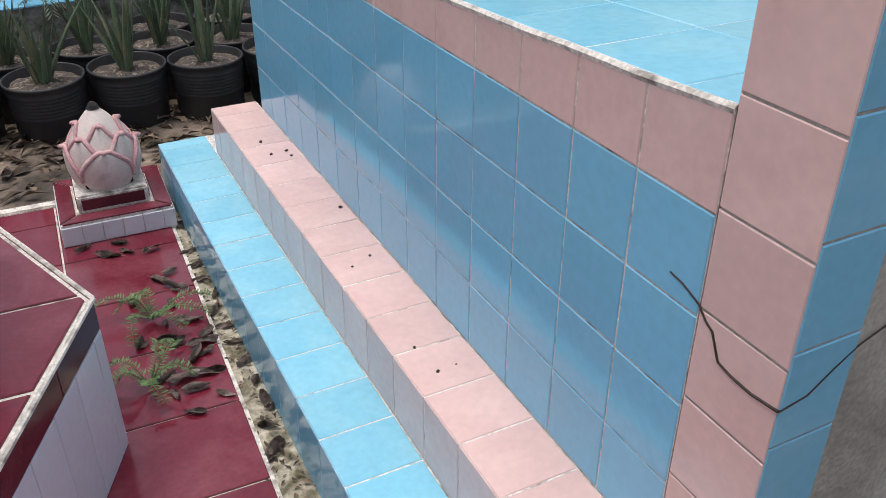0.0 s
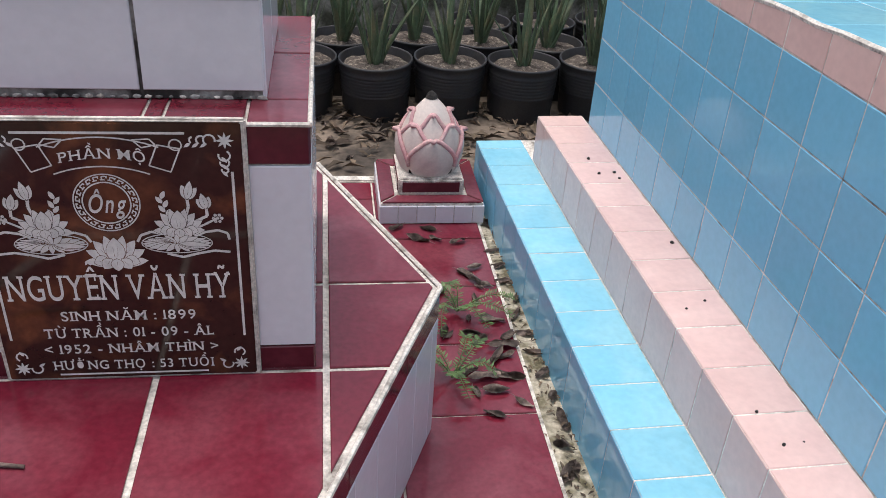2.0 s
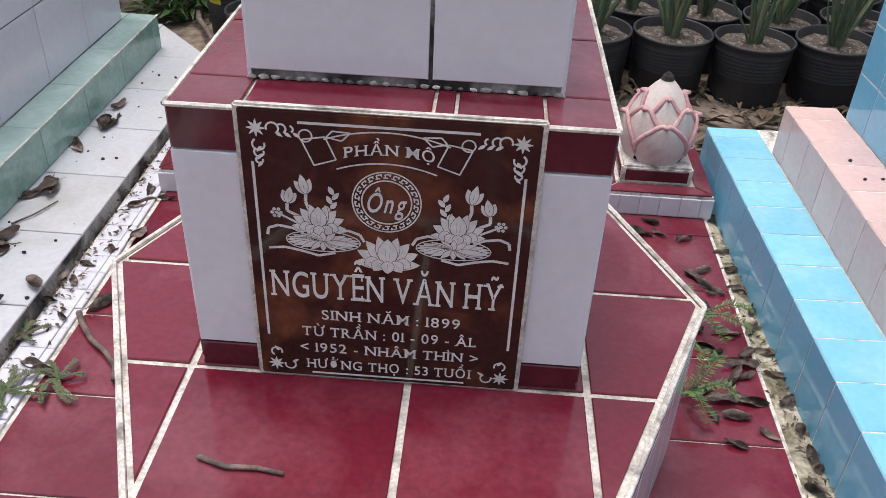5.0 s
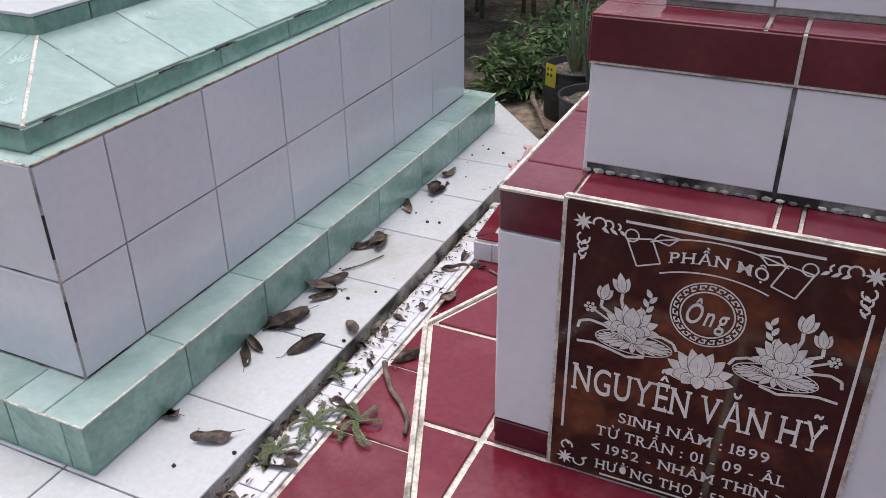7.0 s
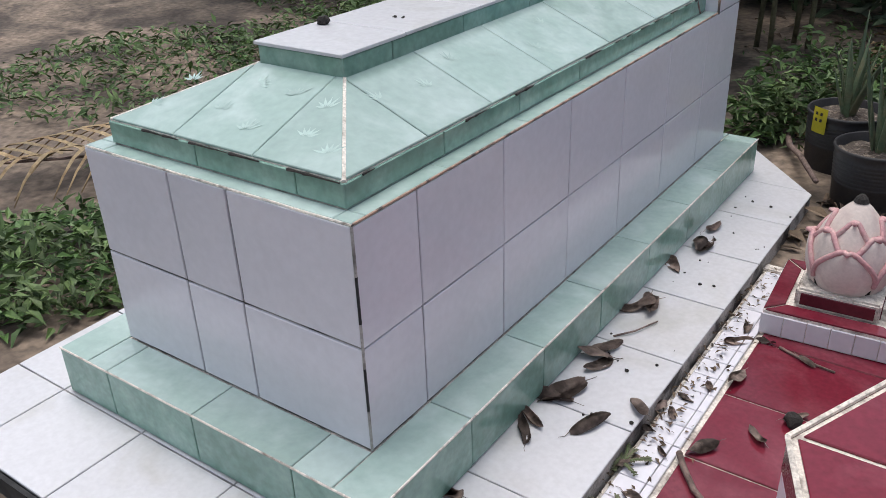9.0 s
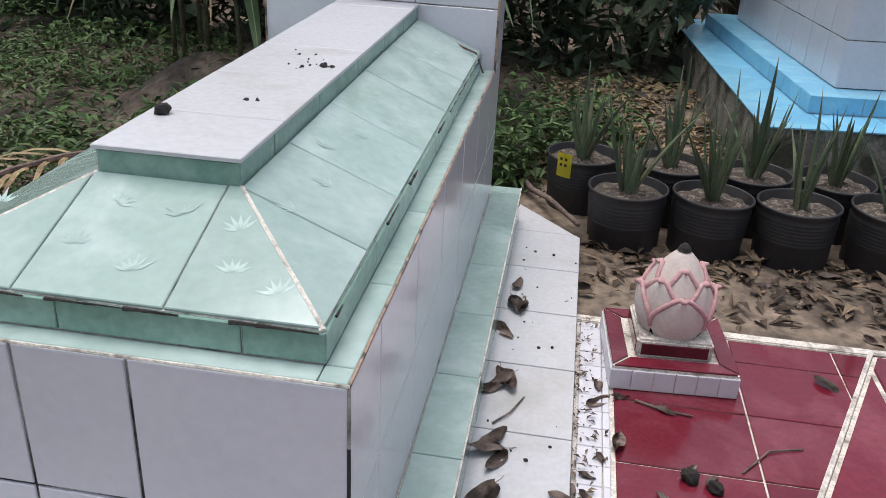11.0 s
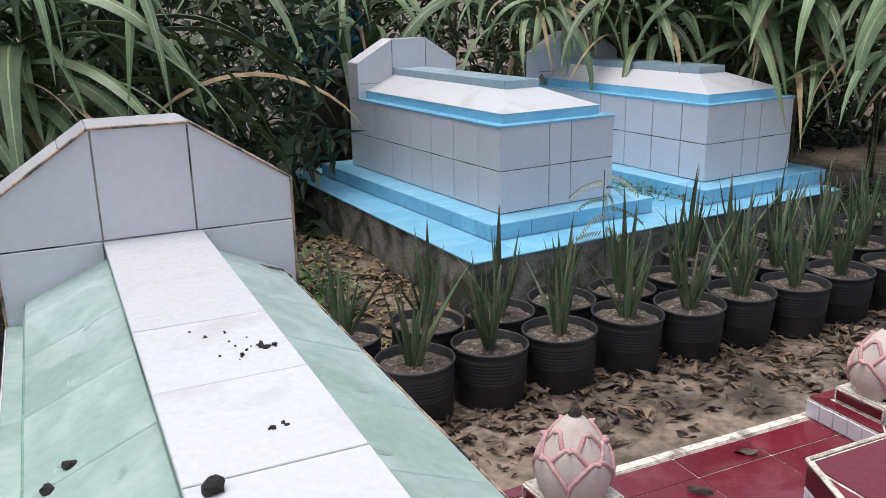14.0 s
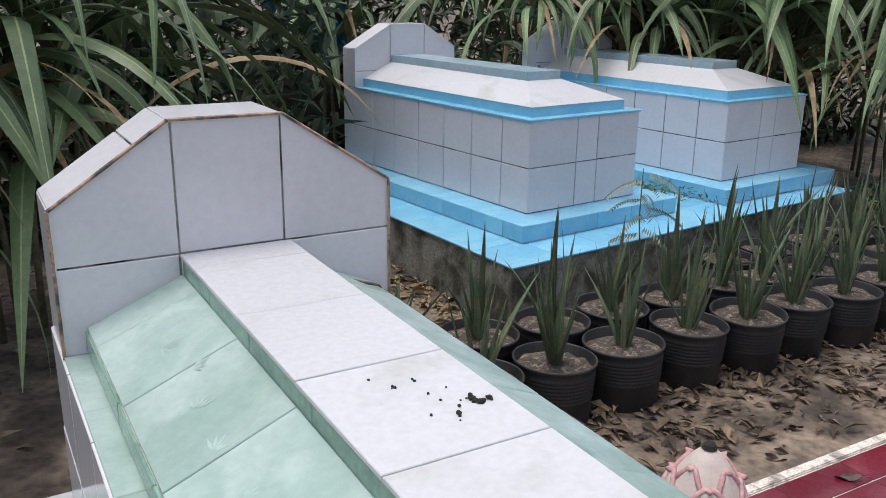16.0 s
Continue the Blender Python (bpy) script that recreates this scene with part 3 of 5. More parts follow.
def build_plaque():
    p = thing("memorial_plaque", "polished brown veined stone plaque with white engraved lettering", "plaque")
    z0, z1 = 0.388, 0.848
    part("stone", box(-0.2, PLAQUE_Y, z0, 0.2, 0.006, z1, 0.002), M_PLAQUE, p)
    part("mortar_edge", box(-0.207, -0.009, z0 - 0.006, 0.207, 0.004, z1 + 0.004, 0.003), M_GROUT, p, "rough white mortar round the stone")
    H = 0.456
    e = PLAQUE_Y - 0.001

    def at(u, v):
        return (-0.2 + 0.4 * u, z1 - H * v)
    bm = bmesh.new()
    # frame lines between the corner ornaments
    stroke(bm, [at(0.20, 0.035), at(0.80, 0.035)], 0.004)
    stroke(bm, [at(0.20, 0.988), at(0.80, 0.988)], 0.0035)
    stroke(bm, [at(0.04, 0.17), at(0.04, 0.83)], 0.004)
    stroke(bm, [at(0.96, 0.17), at(0.96, 0.83)], 0.004)
    frame_ob = engrave("border_line", bm, p)
    frame_ob.location.y = e
    for sx, sv in ((1, 1), (-1, 1), (1, -1), (-1, -1)):
        bm = bmesh.new()
        ox, oz = at(0.06 if sx > 0 else 0.94, 0.06 if sv > 0 else 0.957)
        for k in range(8):
            petal(bm, ox, oz, math.tau * k / 8, 0.0135, 0.0042)
        for s in range(3 if sv > 0 else 1):
            r = 0.0085 - 0.0018 * s
            c = 0.022 + 0.0115 * s
            stroke(bm, [(ox + sx * (a - ox), oz + sv * (b - oz)) for a, b in arc(ox + c, oz - 0.003 + 0.004, r, 200 - 60 * s, -60, 8)], 0.0028)
            stroke(bm, [(ox + sx * (a - ox), oz + sv * (b - oz)) for a, b in arc(ox + 0.002, oz - c - 0.002, r, 120, 380, 8)], 0.0028)
            petal(bm, ox + sx * (c + 0.004), oz - sv * 0.004, (0.6 if sx > 0 else math.pi - 0.6) * -sv, 0.012, 0.005)
            petal(bm, ox + sx * 0.006, oz - sv * (c + 0.004), (-2.2 if sv > 0 else 2.2) if sx > 0 else (-0.9 if sv > 0 else 0.9), 0.012, 0.005)
        engrave("corner_ornament", bm, p).location.y = e
    # ribbon
    bm = bmesh.new()
    cx, cz = at(0.494, 0.565)
    R = 0.235
    for r in (R, R - 0.046):
        stroke(bm, arc(cx, cz, r, 111, 69, 16), 0.0022)
    for s in (-1, 1):
        u = 0.5 + s * 0.30
        q = [at(0.494 + s * 0.205, 0.075), at(0.494 + s * 0.285, 0.088), at(0.494 + s * 0.245, 0.17), at(0.494 + s * 0.17, 0.147)]
        stroke(bm, q, 0.0022, True)
        a, b = at(0.494 + s * 0.27, 0.075)
        stroke(bm, arc(a, b, 0.009, 0, 360, 10), 0.0022)
        stroke(bm, [at(0.494 + s * 0.12, 0.058), at(0.494 + s * 0.18, 0.055), at(0.494 + s * 0.20, 0.075), at(0.494 + s * 0.15, 0.085)], 0.0022, True)
    engrave("ribbon", bm, p).location.y = e
    # round medallion with a key pattern
    bm = bmesh.new()
    mx, mz = at(0.494, 0.282)
    stroke(bm, arc(mx, mz, 0.0475, 0, 360, 40), 0.002)
    stroke(bm, arc(mx, mz, 0.0345, 0, 360, 40), 0.0022)
    for k in range(22):
        a0 = 360 / 22 * k
        stroke(bm, arc(mx, mz, 0.0438, a0, a0 + 11, 3), 0.002)
        stroke(bm, arc(mx, mz, 0.0385, a0 + 5, a0 + 15, 3), 0.002)
        for rr in ((0.0438, 0.0385, a0 + 11), (0.0438, 0.041, a0 + 2)):
            p0, p1 = arc(mx, mz, rr[0], rr[2], rr[2], 1)[0], arc(mx, mz, rr[1], rr[2], rr[2], 1)[0]
            stroke(bm, [p0, p1], 0.002)
    engrave("medallion", bm, p).location.y = e

    def leaf_shape(cx, cz, ang, ln, w, grow=0.0):
        pts = [(-grow + k / 7 * (ln + 2 * grow), (w / 2 + grow) * math.sin(math.pi * (k / 7) ** 0.85) ** 0.8 if 0 < k < 7 else 0.0) for k in range(8)]
        pts += [(a, -b) for a, b in pts[-2:0:-1]]
        ca, sa = math.cos(ang), math.sin(ang)
        return [(cx + ca * a - sa * b, cz + sa * a + ca * b) for a, b in pts]

    layer = [0]

    def add(light, dark, cx, cz, ang, ln, w, veins=1):
        """A white petal with a thin dark outline, over those before it."""
        layer[0] += 1
        y = -0.00003 * layer[0]
        dark.faces.new([dark.verts.new((a, y, b)) for a, b in leaf_shape(cx, cz, ang, ln, w, 0.0008)])
        light.faces.new([light.verts.new((a, y - 0.000012, b)) for a, b in leaf_shape(cx, cz, ang, ln, w)])
        for k in range(veins):
            o = (k - (veins - 1) / 2) * w * 0.28
            d, q = (math.cos(ang), math.sin(ang)), (-math.sin(ang), math.cos(ang))
            a, b = ((cx + d[0] * ln * f + q[0] * (o * g), cz + d[1] * ln * f + q[1] * (o * g)) for f, g in ((0.25, 0.6), (0.72, 1.0)))
            dark.faces.new([dark.verts.new((m, y - 0.00002, n)) for m, n in ((a[0] - q[0] * 0.0003, a[1] - q[1] * 0.0003), (b[0], b[1]), (a[0] + q[0] * 0.0003, a[1] + q[1] * 0.0003))])

    def blossom(light, dark, u, v, s):
        x, z = at(u, v)
        z -= s * 0.25
        for a, ln, w in ((4, 1.05, 0.42), (176, 1.05, 0.42), (28, 1.1, 0.46), (152, 1.1, 0.46), (52, 1.12, 0.46), (128, 1.12, 0.46), (74, 1.12, 0.44), (106, 1.12, 0.44), (90, 1.0, 0.62)):
            add(light, dark, x, z, radians(a), s * ln, s * w, 2)
        for a in (200, 340, 235, 305, 270):
            add(light, dark, x + 0.3 * s * math.cos(radians(a)), z + s * 0.16, radians(a), s * 0.5, s * 0.42)

    def motif(build):
        light, dark = bmesh.new(), bmesh.new()
        layer[0] = 0
        build(light, dark)
        ob = engrave("lotus_motif", light, p)
        ob.location.y = e
        bmesh.ops.recalc_face_normals(dark, faces=dark.faces[:])
        part("outline", dark, M_PLAQUE, ob, "dark outlines of the petals")

    def side(sgn):
        def build(light, dark):
            U = lambda d: 0.5 + sgn * d
            # stems, buds and seed pod
            for d, v, ln, lean in ((0.285, 0.262, 0.030, 90 - 12 * sgn), (0.352, 0.298, 0.026, 90 + 12 * sgn)):
                x, z = at(U(d), v)
                stroke(light, [(x, z), (x + sgn * 0.001, z - 0.016), at(U(0.26), 0.375)], 0.0046)
                for a in (-26, 26, 0):
                    add(light, dark, x, z - 0.004, radians(lean + a), ln * (1.05 if a == 0 else 0.85), 0.012)
            x, z = at(U(0.392), 0.342)
            stroke(light, [(x, z), at(U(0.30), 0.385)], 0.0035)
            for k in range(7):
                cx, cz = (x, z) if k == 6 else (x + 0.0062 * math.cos(k * 1.047), z + 0.0062 * math.sin(k * 1.047))
                stroke(light, arc(cx, cz, 0.0017, 0, 360, 8), 0.0022)
            x, z = at(U(0.205), 0.325)
            for k in range(5):
                add(light, dark, x - sgn * 0.0015 * k, z + 0.0075 * k - 0.004, radians(90 + sgn * (38 if k % 2 else -25)), 0.015, 0.0075, 0)
            blossom(light, dark, U(0.245), 0.372, 0.037)
            # lily pad with ribs and trailing leaves
            x, z = at(U(0.232), 0.437)
            for k in range(20):
                a = math.tau * k / 20
                add(light, dark, x + 0.004 * math.cos(a), z, math.atan2(math.sin(a) * 0.014, math.cos(a) * 0.05), math.hypot(0.05 * math.cos(a), 0.0165 * math.sin(a)), 0.0085, 0)
            stroke(light, [(x + 0.053 * math.cos(math.tau * k / 36), z + 0.0175 * math.sin(math.tau * k / 36)) for k in range(36)], 0.0018, True)
            for pts in (((0.43, 0.425), (0.425, 0.40), (0.39, 0.388), (0.34, 0.395), (0.30, 0.41)), ((0.43, 0.474), (0.37, 0.468), (0.31, 0.478), (0.25, 0.492), (0.19, 0.478)), ((0.085, 0.43), (0.10, 0.405), (0.14, 0.392), (0.19, 0.40))):
                stroke(light, [at(U(d), v) for d, v in pts], 0.0042)
        return build

    motif(side(-1))
    motif(side(1))
    motif(lambda light, dark: blossom(light, dark, 0.498, 0.487, 0.045))

    def line(text, v, size, width, bold, u=0.5, shear=0.0, serif=True, arch=0.0):
        x, z = at(u, v)
        lettering(text, size, width, x, z, p, bold, shear, serif, arch)
    line("PHẦN MỘ", 0.122, 0.0225, 0.122, 0.0006, 0.505, 0.0, True, 2.0)
    line("Ông", 0.318, 0.045, 0.055, 0.0014, 0.496, 0.35, False)
    line("NGUYỄN VĂN HỸ", 0.662, 0.0665, 0.338, 0.0012, 0.492)
    line("SINH NĂM : 1899", 0.75, 0.026, 0.209, 0.0007, 0.51)
    line("TỪ TRẦN : 01 - 09 - ÂL", 0.823, 0.026, 0.266, 0.0007, 0.504)
    line("< 1952 - NHÂM THÌN >", 0.893, 0.0255, 0.276, 0.0007, 0.504)
    line("HƯỞNG THỌ : 53 TUỔI", 0.966, 0.0255, 0.256, 0.0007, 0.503)


build_plaque()

# ---- green tomb ----


def build_green_tomb():
    t = thing("tomb", "white tiled tomb with pale green marbled lid and white headstone", "tomb")
    x0, x1, y0, y1, z0, z1 = -2.055, -1.272, 0.03, 2.10, 0.178, 0.684
    part("core", box(x0 + 0.005, y0 + 0.005, 0.0, x1 - 0.005, y1 - 0.005, z1 - 0.005), M_GROUTD, t)
    # plinth
    px0, px1, py0, py1 = x0 - 0.112, -1.16, -0.095, 2.165
    part("plinth", box(px0 + 0.005, py0 + 0.005, 0.0, px1 - 0.005, py1 - 0.005, z0 - 0.005), M_GROUT, t)
    ys = [py0, 0.225] + [0.225 + 0.3125 * k for k in range(1, 7)] + [py1]
    xs = [px0, -1.98, -1.68, -1.38, px1]
    for a, b in ((px0, x0 - 0.001), (x1 + 0.001, px1)):
        tile_face(t, M_GREEN, (0, 0, z0), X, Y, rect(a, py0, b, py1), [a, b], ys)
    tile_face(t, M_GREEN, (0, 0, z0), X, Y, rect(x0, py0, x1, y0 - 0.001), xs[1:-1] and [x0] + xs[1:-1] + [x1], [py0, y0 - 0.001])
    tile_face(t, M_GREEN, (0, 0, z0), X, Y, rect(x0, y1 + 0.001, x1, py1), [x0, -1.66, x1], [y1 + 0.001, py1])
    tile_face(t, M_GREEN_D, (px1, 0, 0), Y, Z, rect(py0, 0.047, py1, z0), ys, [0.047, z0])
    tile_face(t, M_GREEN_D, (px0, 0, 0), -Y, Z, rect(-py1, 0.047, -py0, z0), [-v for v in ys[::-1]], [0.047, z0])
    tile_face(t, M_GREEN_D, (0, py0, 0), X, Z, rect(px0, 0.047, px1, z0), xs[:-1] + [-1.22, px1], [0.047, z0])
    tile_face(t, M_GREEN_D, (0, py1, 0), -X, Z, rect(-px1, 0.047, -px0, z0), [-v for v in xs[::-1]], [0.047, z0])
    # walls
    zs = [z0, 0.424, z1]
    ys = [y0, 0.222] + [0.222 + 0.316 * k for k in range(1, 6)] + [y1]
    tile_face(t, M_WHITE, (x1, 0, 0), Y, Z, rect(y0, z0, y1, z1), ys, zs, gap=0.0042)
    tile_face(t, M_WHITE, (x0, 0, 0), -Y, Z, rect(-y1, z0, -y0, z1), [-v for v in ys[::-1]], zs, gap=0.0045)
    tile_face(t, M_WHITE, (0, y0, 0), X, Z, rect(x0, z0, x1, z1), [x0, -1.775, -1.597, x1], zs, gap=0.006)
    tile_face(t, M_WHITE, (0, y1, 0), -X, Z, rect(-x1, z0, -x0, z1), [-x1, 1.6, 1.8, -x0], zs)
    # green ledge on the walls
    hy = 1.885
    tile_face(t, M_GREEN, (0, 0, z1 + 0.004), X, Y, rect(x0 + 0.003, y0 + 0.003, x1 - 0.003, hy), [x0, -1.99, -1.32, x1], [y0, 0.075, 0.33, 0.65, 0.96, 1.28, 1.6, hy], gap=0.002, thick=0.008)
    # hipped lid: a low upright edge and four slopes
    ax0, ax1, ay0 = -1.998, -1.322, 0.075
    bx0, bx1, by0 = -1.786, -1.536, 0.335
    ze, zr, zt = 0.742, 0.832, 0.884
    bm = bmesh.new()
    lo = [bm.verts.new(v) for v in ((ax0, ay0, z1), (ax1, ay0, z1), (ax1, hy, z1), (ax0, hy, z1))]
    mid = [bm.verts.new(v) for v in ((ax0, ay0, ze), (ax1, ay0, ze), (ax1, hy, ze), (ax0, hy, ze))]
    hi = [bm.verts.new(v) for v in ((bx0, by0, zr), (bx1, by0, zr), (bx1, hy, zr), (bx0, hy, zr))]
    for a, b in ((lo, mid), (mid, hi)):
        for i in range(4):
            bm.faces.new((a[i], a[(i + 1) % 4], b[(i + 1) % 4], b[i]))
    bm.faces.new(hi)
    bm.faces.new(lo[::-1])
    lid = part("lid", bm, M_GROUT, t, "hipped lid core with white mortar")
    ysl = [ay0, 0.33, 0.57, 0.85, 1.16, 1.47, 1.76, hy]
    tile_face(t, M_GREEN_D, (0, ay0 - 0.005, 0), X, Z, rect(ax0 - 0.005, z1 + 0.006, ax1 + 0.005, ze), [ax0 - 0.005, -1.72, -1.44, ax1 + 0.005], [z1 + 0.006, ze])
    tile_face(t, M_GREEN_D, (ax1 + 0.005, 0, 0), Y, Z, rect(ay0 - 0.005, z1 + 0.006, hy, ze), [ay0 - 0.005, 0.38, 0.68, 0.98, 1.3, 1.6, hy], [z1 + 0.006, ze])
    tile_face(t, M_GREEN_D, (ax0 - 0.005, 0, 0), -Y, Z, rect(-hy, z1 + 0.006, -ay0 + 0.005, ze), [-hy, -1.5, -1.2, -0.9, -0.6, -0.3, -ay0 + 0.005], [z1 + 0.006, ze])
    v = Vector((bx1 - ax1, 0, zr - ze))
    s = v.length
    d = by0 - ay0
    tile_face(t, M_GREEN, (ax1, 0, ze), Y, v, [(ay0, 0), (hy, 0), (hy, s), (by0, s)], ysl, [0, s], lift=0.005, thick=0.005)
    tile_face(t, M_GREEN, (ax0, 0, ze), -Y, Vector((bx0 - ax0, 0, zr - ze)), [(-hy, 0), (-ay0, 0), (-by0, s), (-hy, s)], [-w for w in ysl[::-1]], [0, s], lift=0.005, thick=0.005)
    v = Vector((0, d, zr - ze))
    tile_face(t, M_GREEN, (0, ay0, ze), X, v, [(ax0, 0), (ax1, 0), (bx1, v.length), (bx0, v.length)], [ax0, -1.79, -1.556, ax1], [0, v.length], lift=0.005, thick=0.005)
    for a, b in (((ax1, ay0, ze), (bx1, by0, zr)), ((ax0, ay0, ze), (bx0, by0, zr))):
        part("mortar_ridge", tube([a, [(p + q) / 2 for p, q in zip(a, b)], b], 0.0058, 6), M_GROUT, t)
    for k in range(5):
        a = z0 + (z1 - z0) * k / 5
        part("dirty_corner", tube([(x1 - 0.0015, y0 + 0.0015, a), (x1 - 0.001, y0 + 0.001, a + 0.05), (x1 - 0.0015, y0 + 0.0015, a + (z1 - z0) / 5)], 0.0032, 5), M_TARRED if k % 2 else M_GROUTD, t, "blackened open tile corner")
    for k, (a, b) in enumerate((((x0 + 0.005, y0), (x1, y0)), ((px0, py0), (px1, py0)), ((px1, py0), (px1, py1)))):
        z = z1 + 0.003 if k == 0 else z0 - 0.001
        pts = [(a[0] + (b[0] - a[0]) * i / 12, a[1] + (b[1] - a[1]) * i / 12, z + 0.0006 * math.sin(i * 2.3)) for i in range(13)]
        part("worn_edge", tube(pts, 0.0026, 5), M_GROUT, t, "worn mortar edge")
    rng = random.Random(31)
    for k in range(16):
        y = rng.uniform(0.1, 1.8)
        part("black_stain", tube([(ax1 + 0.006, y, ze - 0.001), (ax1 + 0.0065, y + 0.015, ze), (ax1 + 0.006, y + rng.uniform(0.03, 0.07), ze - 0.001)], rng.uniform(0.002, 0.0042), 5, 0.4), M_DIRT, t, "black mould along the lid edge")
    for k in range(9):
        x = rng.uniform(ax0, ax1 - 0.08)
        part("black_stain", tube([(x, ay0 - 0.006, ze - 0.001), (x + 0.02, ay0 - 0.0065, ze), (x + rng.uniform(0.04, 0.09), ay0 - 0.006, ze - 0.001)], rng.uniform(0.002, 0.004), 5, 0.4), M_DIRT, t, "black mould along the lid edge")
    for y in range(10):
        a = y0 + 0.19 * y
        part("chipped_edge", tube([(x1 - 0.002, a, z1 + 0.002), (x1 - 0.001, a + 0.09, z1 + 0.003), (x1 - 0.002, a + 0.19 if y < 9 else hy, z1 + 0.002)], 0.0028, 5), M_TERRA, t, "chipped reddish tile edge")
    slope = Matrix((X, v.normalized(), X.cross(v.normalized()))).transposed()
    rng = random.Random(3)
    for u, w in ((-1.93, 0.07), (-1.90, 0.17), (-1.74, 0.10), (-1.72, 0.2), (-1.63, 0.06), (-1.60, 0.19), (-1.48, 0.08), (-1.50, 0.17), (-1.40, 0.05)):
        bm = bmesh.new()
        b0 = rng.uniform(0.9, 2.2)
        for k in range(6):
            a, ln = b0 + (k - 2.5) * 0.42, rng.uniform(0.026, 0.042)
            d, q = Vector((math.cos(a), math.sin(a), 0)), Vector((-math.sin(a), math.cos(a), 0))
            zz = Vector((0, 0, 0.00006 * k))
            bm.faces.new([bm.verts.new(r + zz) for r in (d * 0.004, d * ln * 0.45 - q * 0.0036, d * ln, d * ln * 0.45 + q * 0.0036)])
        ob = part("leaf_print", bm, M_PRINT, t, "pale printed bamboo leaves")
        ob.matrix_local = Matrix.LocRotScale(Vector((u, ay0, ze)) + v.normalized() * w + slope.col[2] * 0.0060, slope.to_quaternion(), None)
    for sx, ex, bx in ((1, ax1, bx1), (-1, ax0, bx0)):
        up = Vector((bx - ex, 0, zr - ze)).normalized()
        along = Y * sx
        rot = Matrix((along, up, along.cross(up))).transposed()
        for k in range(11):
            bm = bmesh.new()
            b0 = rng.uniform(0.6, 2.4)
            for q in range(5):
                a, ln = b0 + (q - 2) * 0.42, rng.uniform(0.026, 0.044)
                d, e = Vector((math.cos(a), math.sin(a), 0)), Vector((-math.sin(a), math.cos(a), 0))
                zz = Vector((0, 0, 0.00006 * q))
                bm.faces.new([bm.verts.new(r + zz) for r in (d * 0.004, d * ln * 0.45 - e * 0.0034, d * ln, d * ln * 0.45 + e * 0.0034)])
            ob = part("leaf_print", bm, M_PRINT, t, "pale printed bamboo leaves")
            ob.matrix_local = Matrix.LocRotScale(Vector((ex, 0.34 + 0.14 * k, ze)) + up * rng.uniform(0.04, 0.16) + rot.col[2] * 0.0060, rot.to_quaternion(), None)
    # ridge box with white top
    part("ridge_box", box(bx0 + 0.005, by0 + 0.005, zr - 0.02, bx1 - 0.005, hy, zt - 0.008), M_GROUTD, t)
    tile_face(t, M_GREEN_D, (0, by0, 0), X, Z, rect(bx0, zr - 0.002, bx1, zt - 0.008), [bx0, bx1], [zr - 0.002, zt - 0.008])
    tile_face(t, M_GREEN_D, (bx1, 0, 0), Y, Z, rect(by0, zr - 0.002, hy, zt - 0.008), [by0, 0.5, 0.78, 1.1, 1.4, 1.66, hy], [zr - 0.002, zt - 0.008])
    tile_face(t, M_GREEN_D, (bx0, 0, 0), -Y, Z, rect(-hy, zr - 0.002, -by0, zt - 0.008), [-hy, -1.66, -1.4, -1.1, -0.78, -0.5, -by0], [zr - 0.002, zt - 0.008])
    tile_face(t, M_WHITEF, (0, 0, zt), X, Y, rect(bx0 - 0.006, by0 - 0.008, bx1 + 0.006, hy), [bx0 - 0.006, bx1 + 0.006], [by0 - 0.008, 0.545, 0.852, 1.155, 1.46, 1.77, hy], thick=0.008, gap=0.003)
    # headstone
    head = part("headstone", bmesh.new(), M_GROUTD, t, "white tiled headstone with sloping shoulders")
    out = [(x0 + 0.005, z1), (x1, z1), (x1, 1.008), (-1.54, 1.185), (-1.795, 1.185), (x0 + 0.005, 1.012)]
    bm = bmesh.new()
    fr = [bm.verts.new((x, hy + 0.006, z)) for x, z in inset(out, 0.006)]
    bk = [bm.verts.new((q.co.x, y1 - 0.006, q.co.z)) for q in fr]
    bm.faces.new(fr)
    bm.faces.new(bk[::-1])
    for i in range(len(fr)):
        j = (i + 1) % len(fr)
        bm.faces.new((fr[j], fr[i], bk[i], bk[j]))
    bm.to_mesh(head.data)
    bm.free()
    tile_face(head, M_WHITE, (0, hy, 0), X, Z, out, [x0, -1.79, -1.545, x1], [z1, 0.884, 1.2], gap=0.005)
    tile_face(head, M_WHITE, (0, y1, 0), -X, Z, [(-x, z) for x, z in out[::-1]], [-x1, 1.545, 1.79, -x0], [z1, 0.884, 1.2], gap=0.005)
    n = len(out)
    for i in range(1, n):
        (xa, za), (xb, zb) = out[i], out[(i + 1) % n]
        pts = [(xa + (xb - xa) * k / 8, hy - 0.001 + 0.0008 * math.sin(3 * k + i), za + (zb - za) * k / 8 - 0.0015) for k in range(9)]
        part("exposed_edge", tube(pts, 0.0044, 5), M_TERRA, head, "brown exposed tile edge")
        u = Vector((xb - xa, 0, zb - za))
        cuts = [0, u.length] if i in (1, 3, 5) else [0, 0.09, u.length] if i == 4 else [0, u.length - 0.09, u.length]
        tile_face(head, M_WHITE, (xa, hy, za), Y, u, rect(-0.004, 0, y1 - hy, u.length), [-0.004, y1 - hy], cuts, gap=0.004)


build_green_tomb()

# ---- two far tombs on one raised slab ----
FT = pose(0.235, 3.39, 0, 0, 0, 6.2)


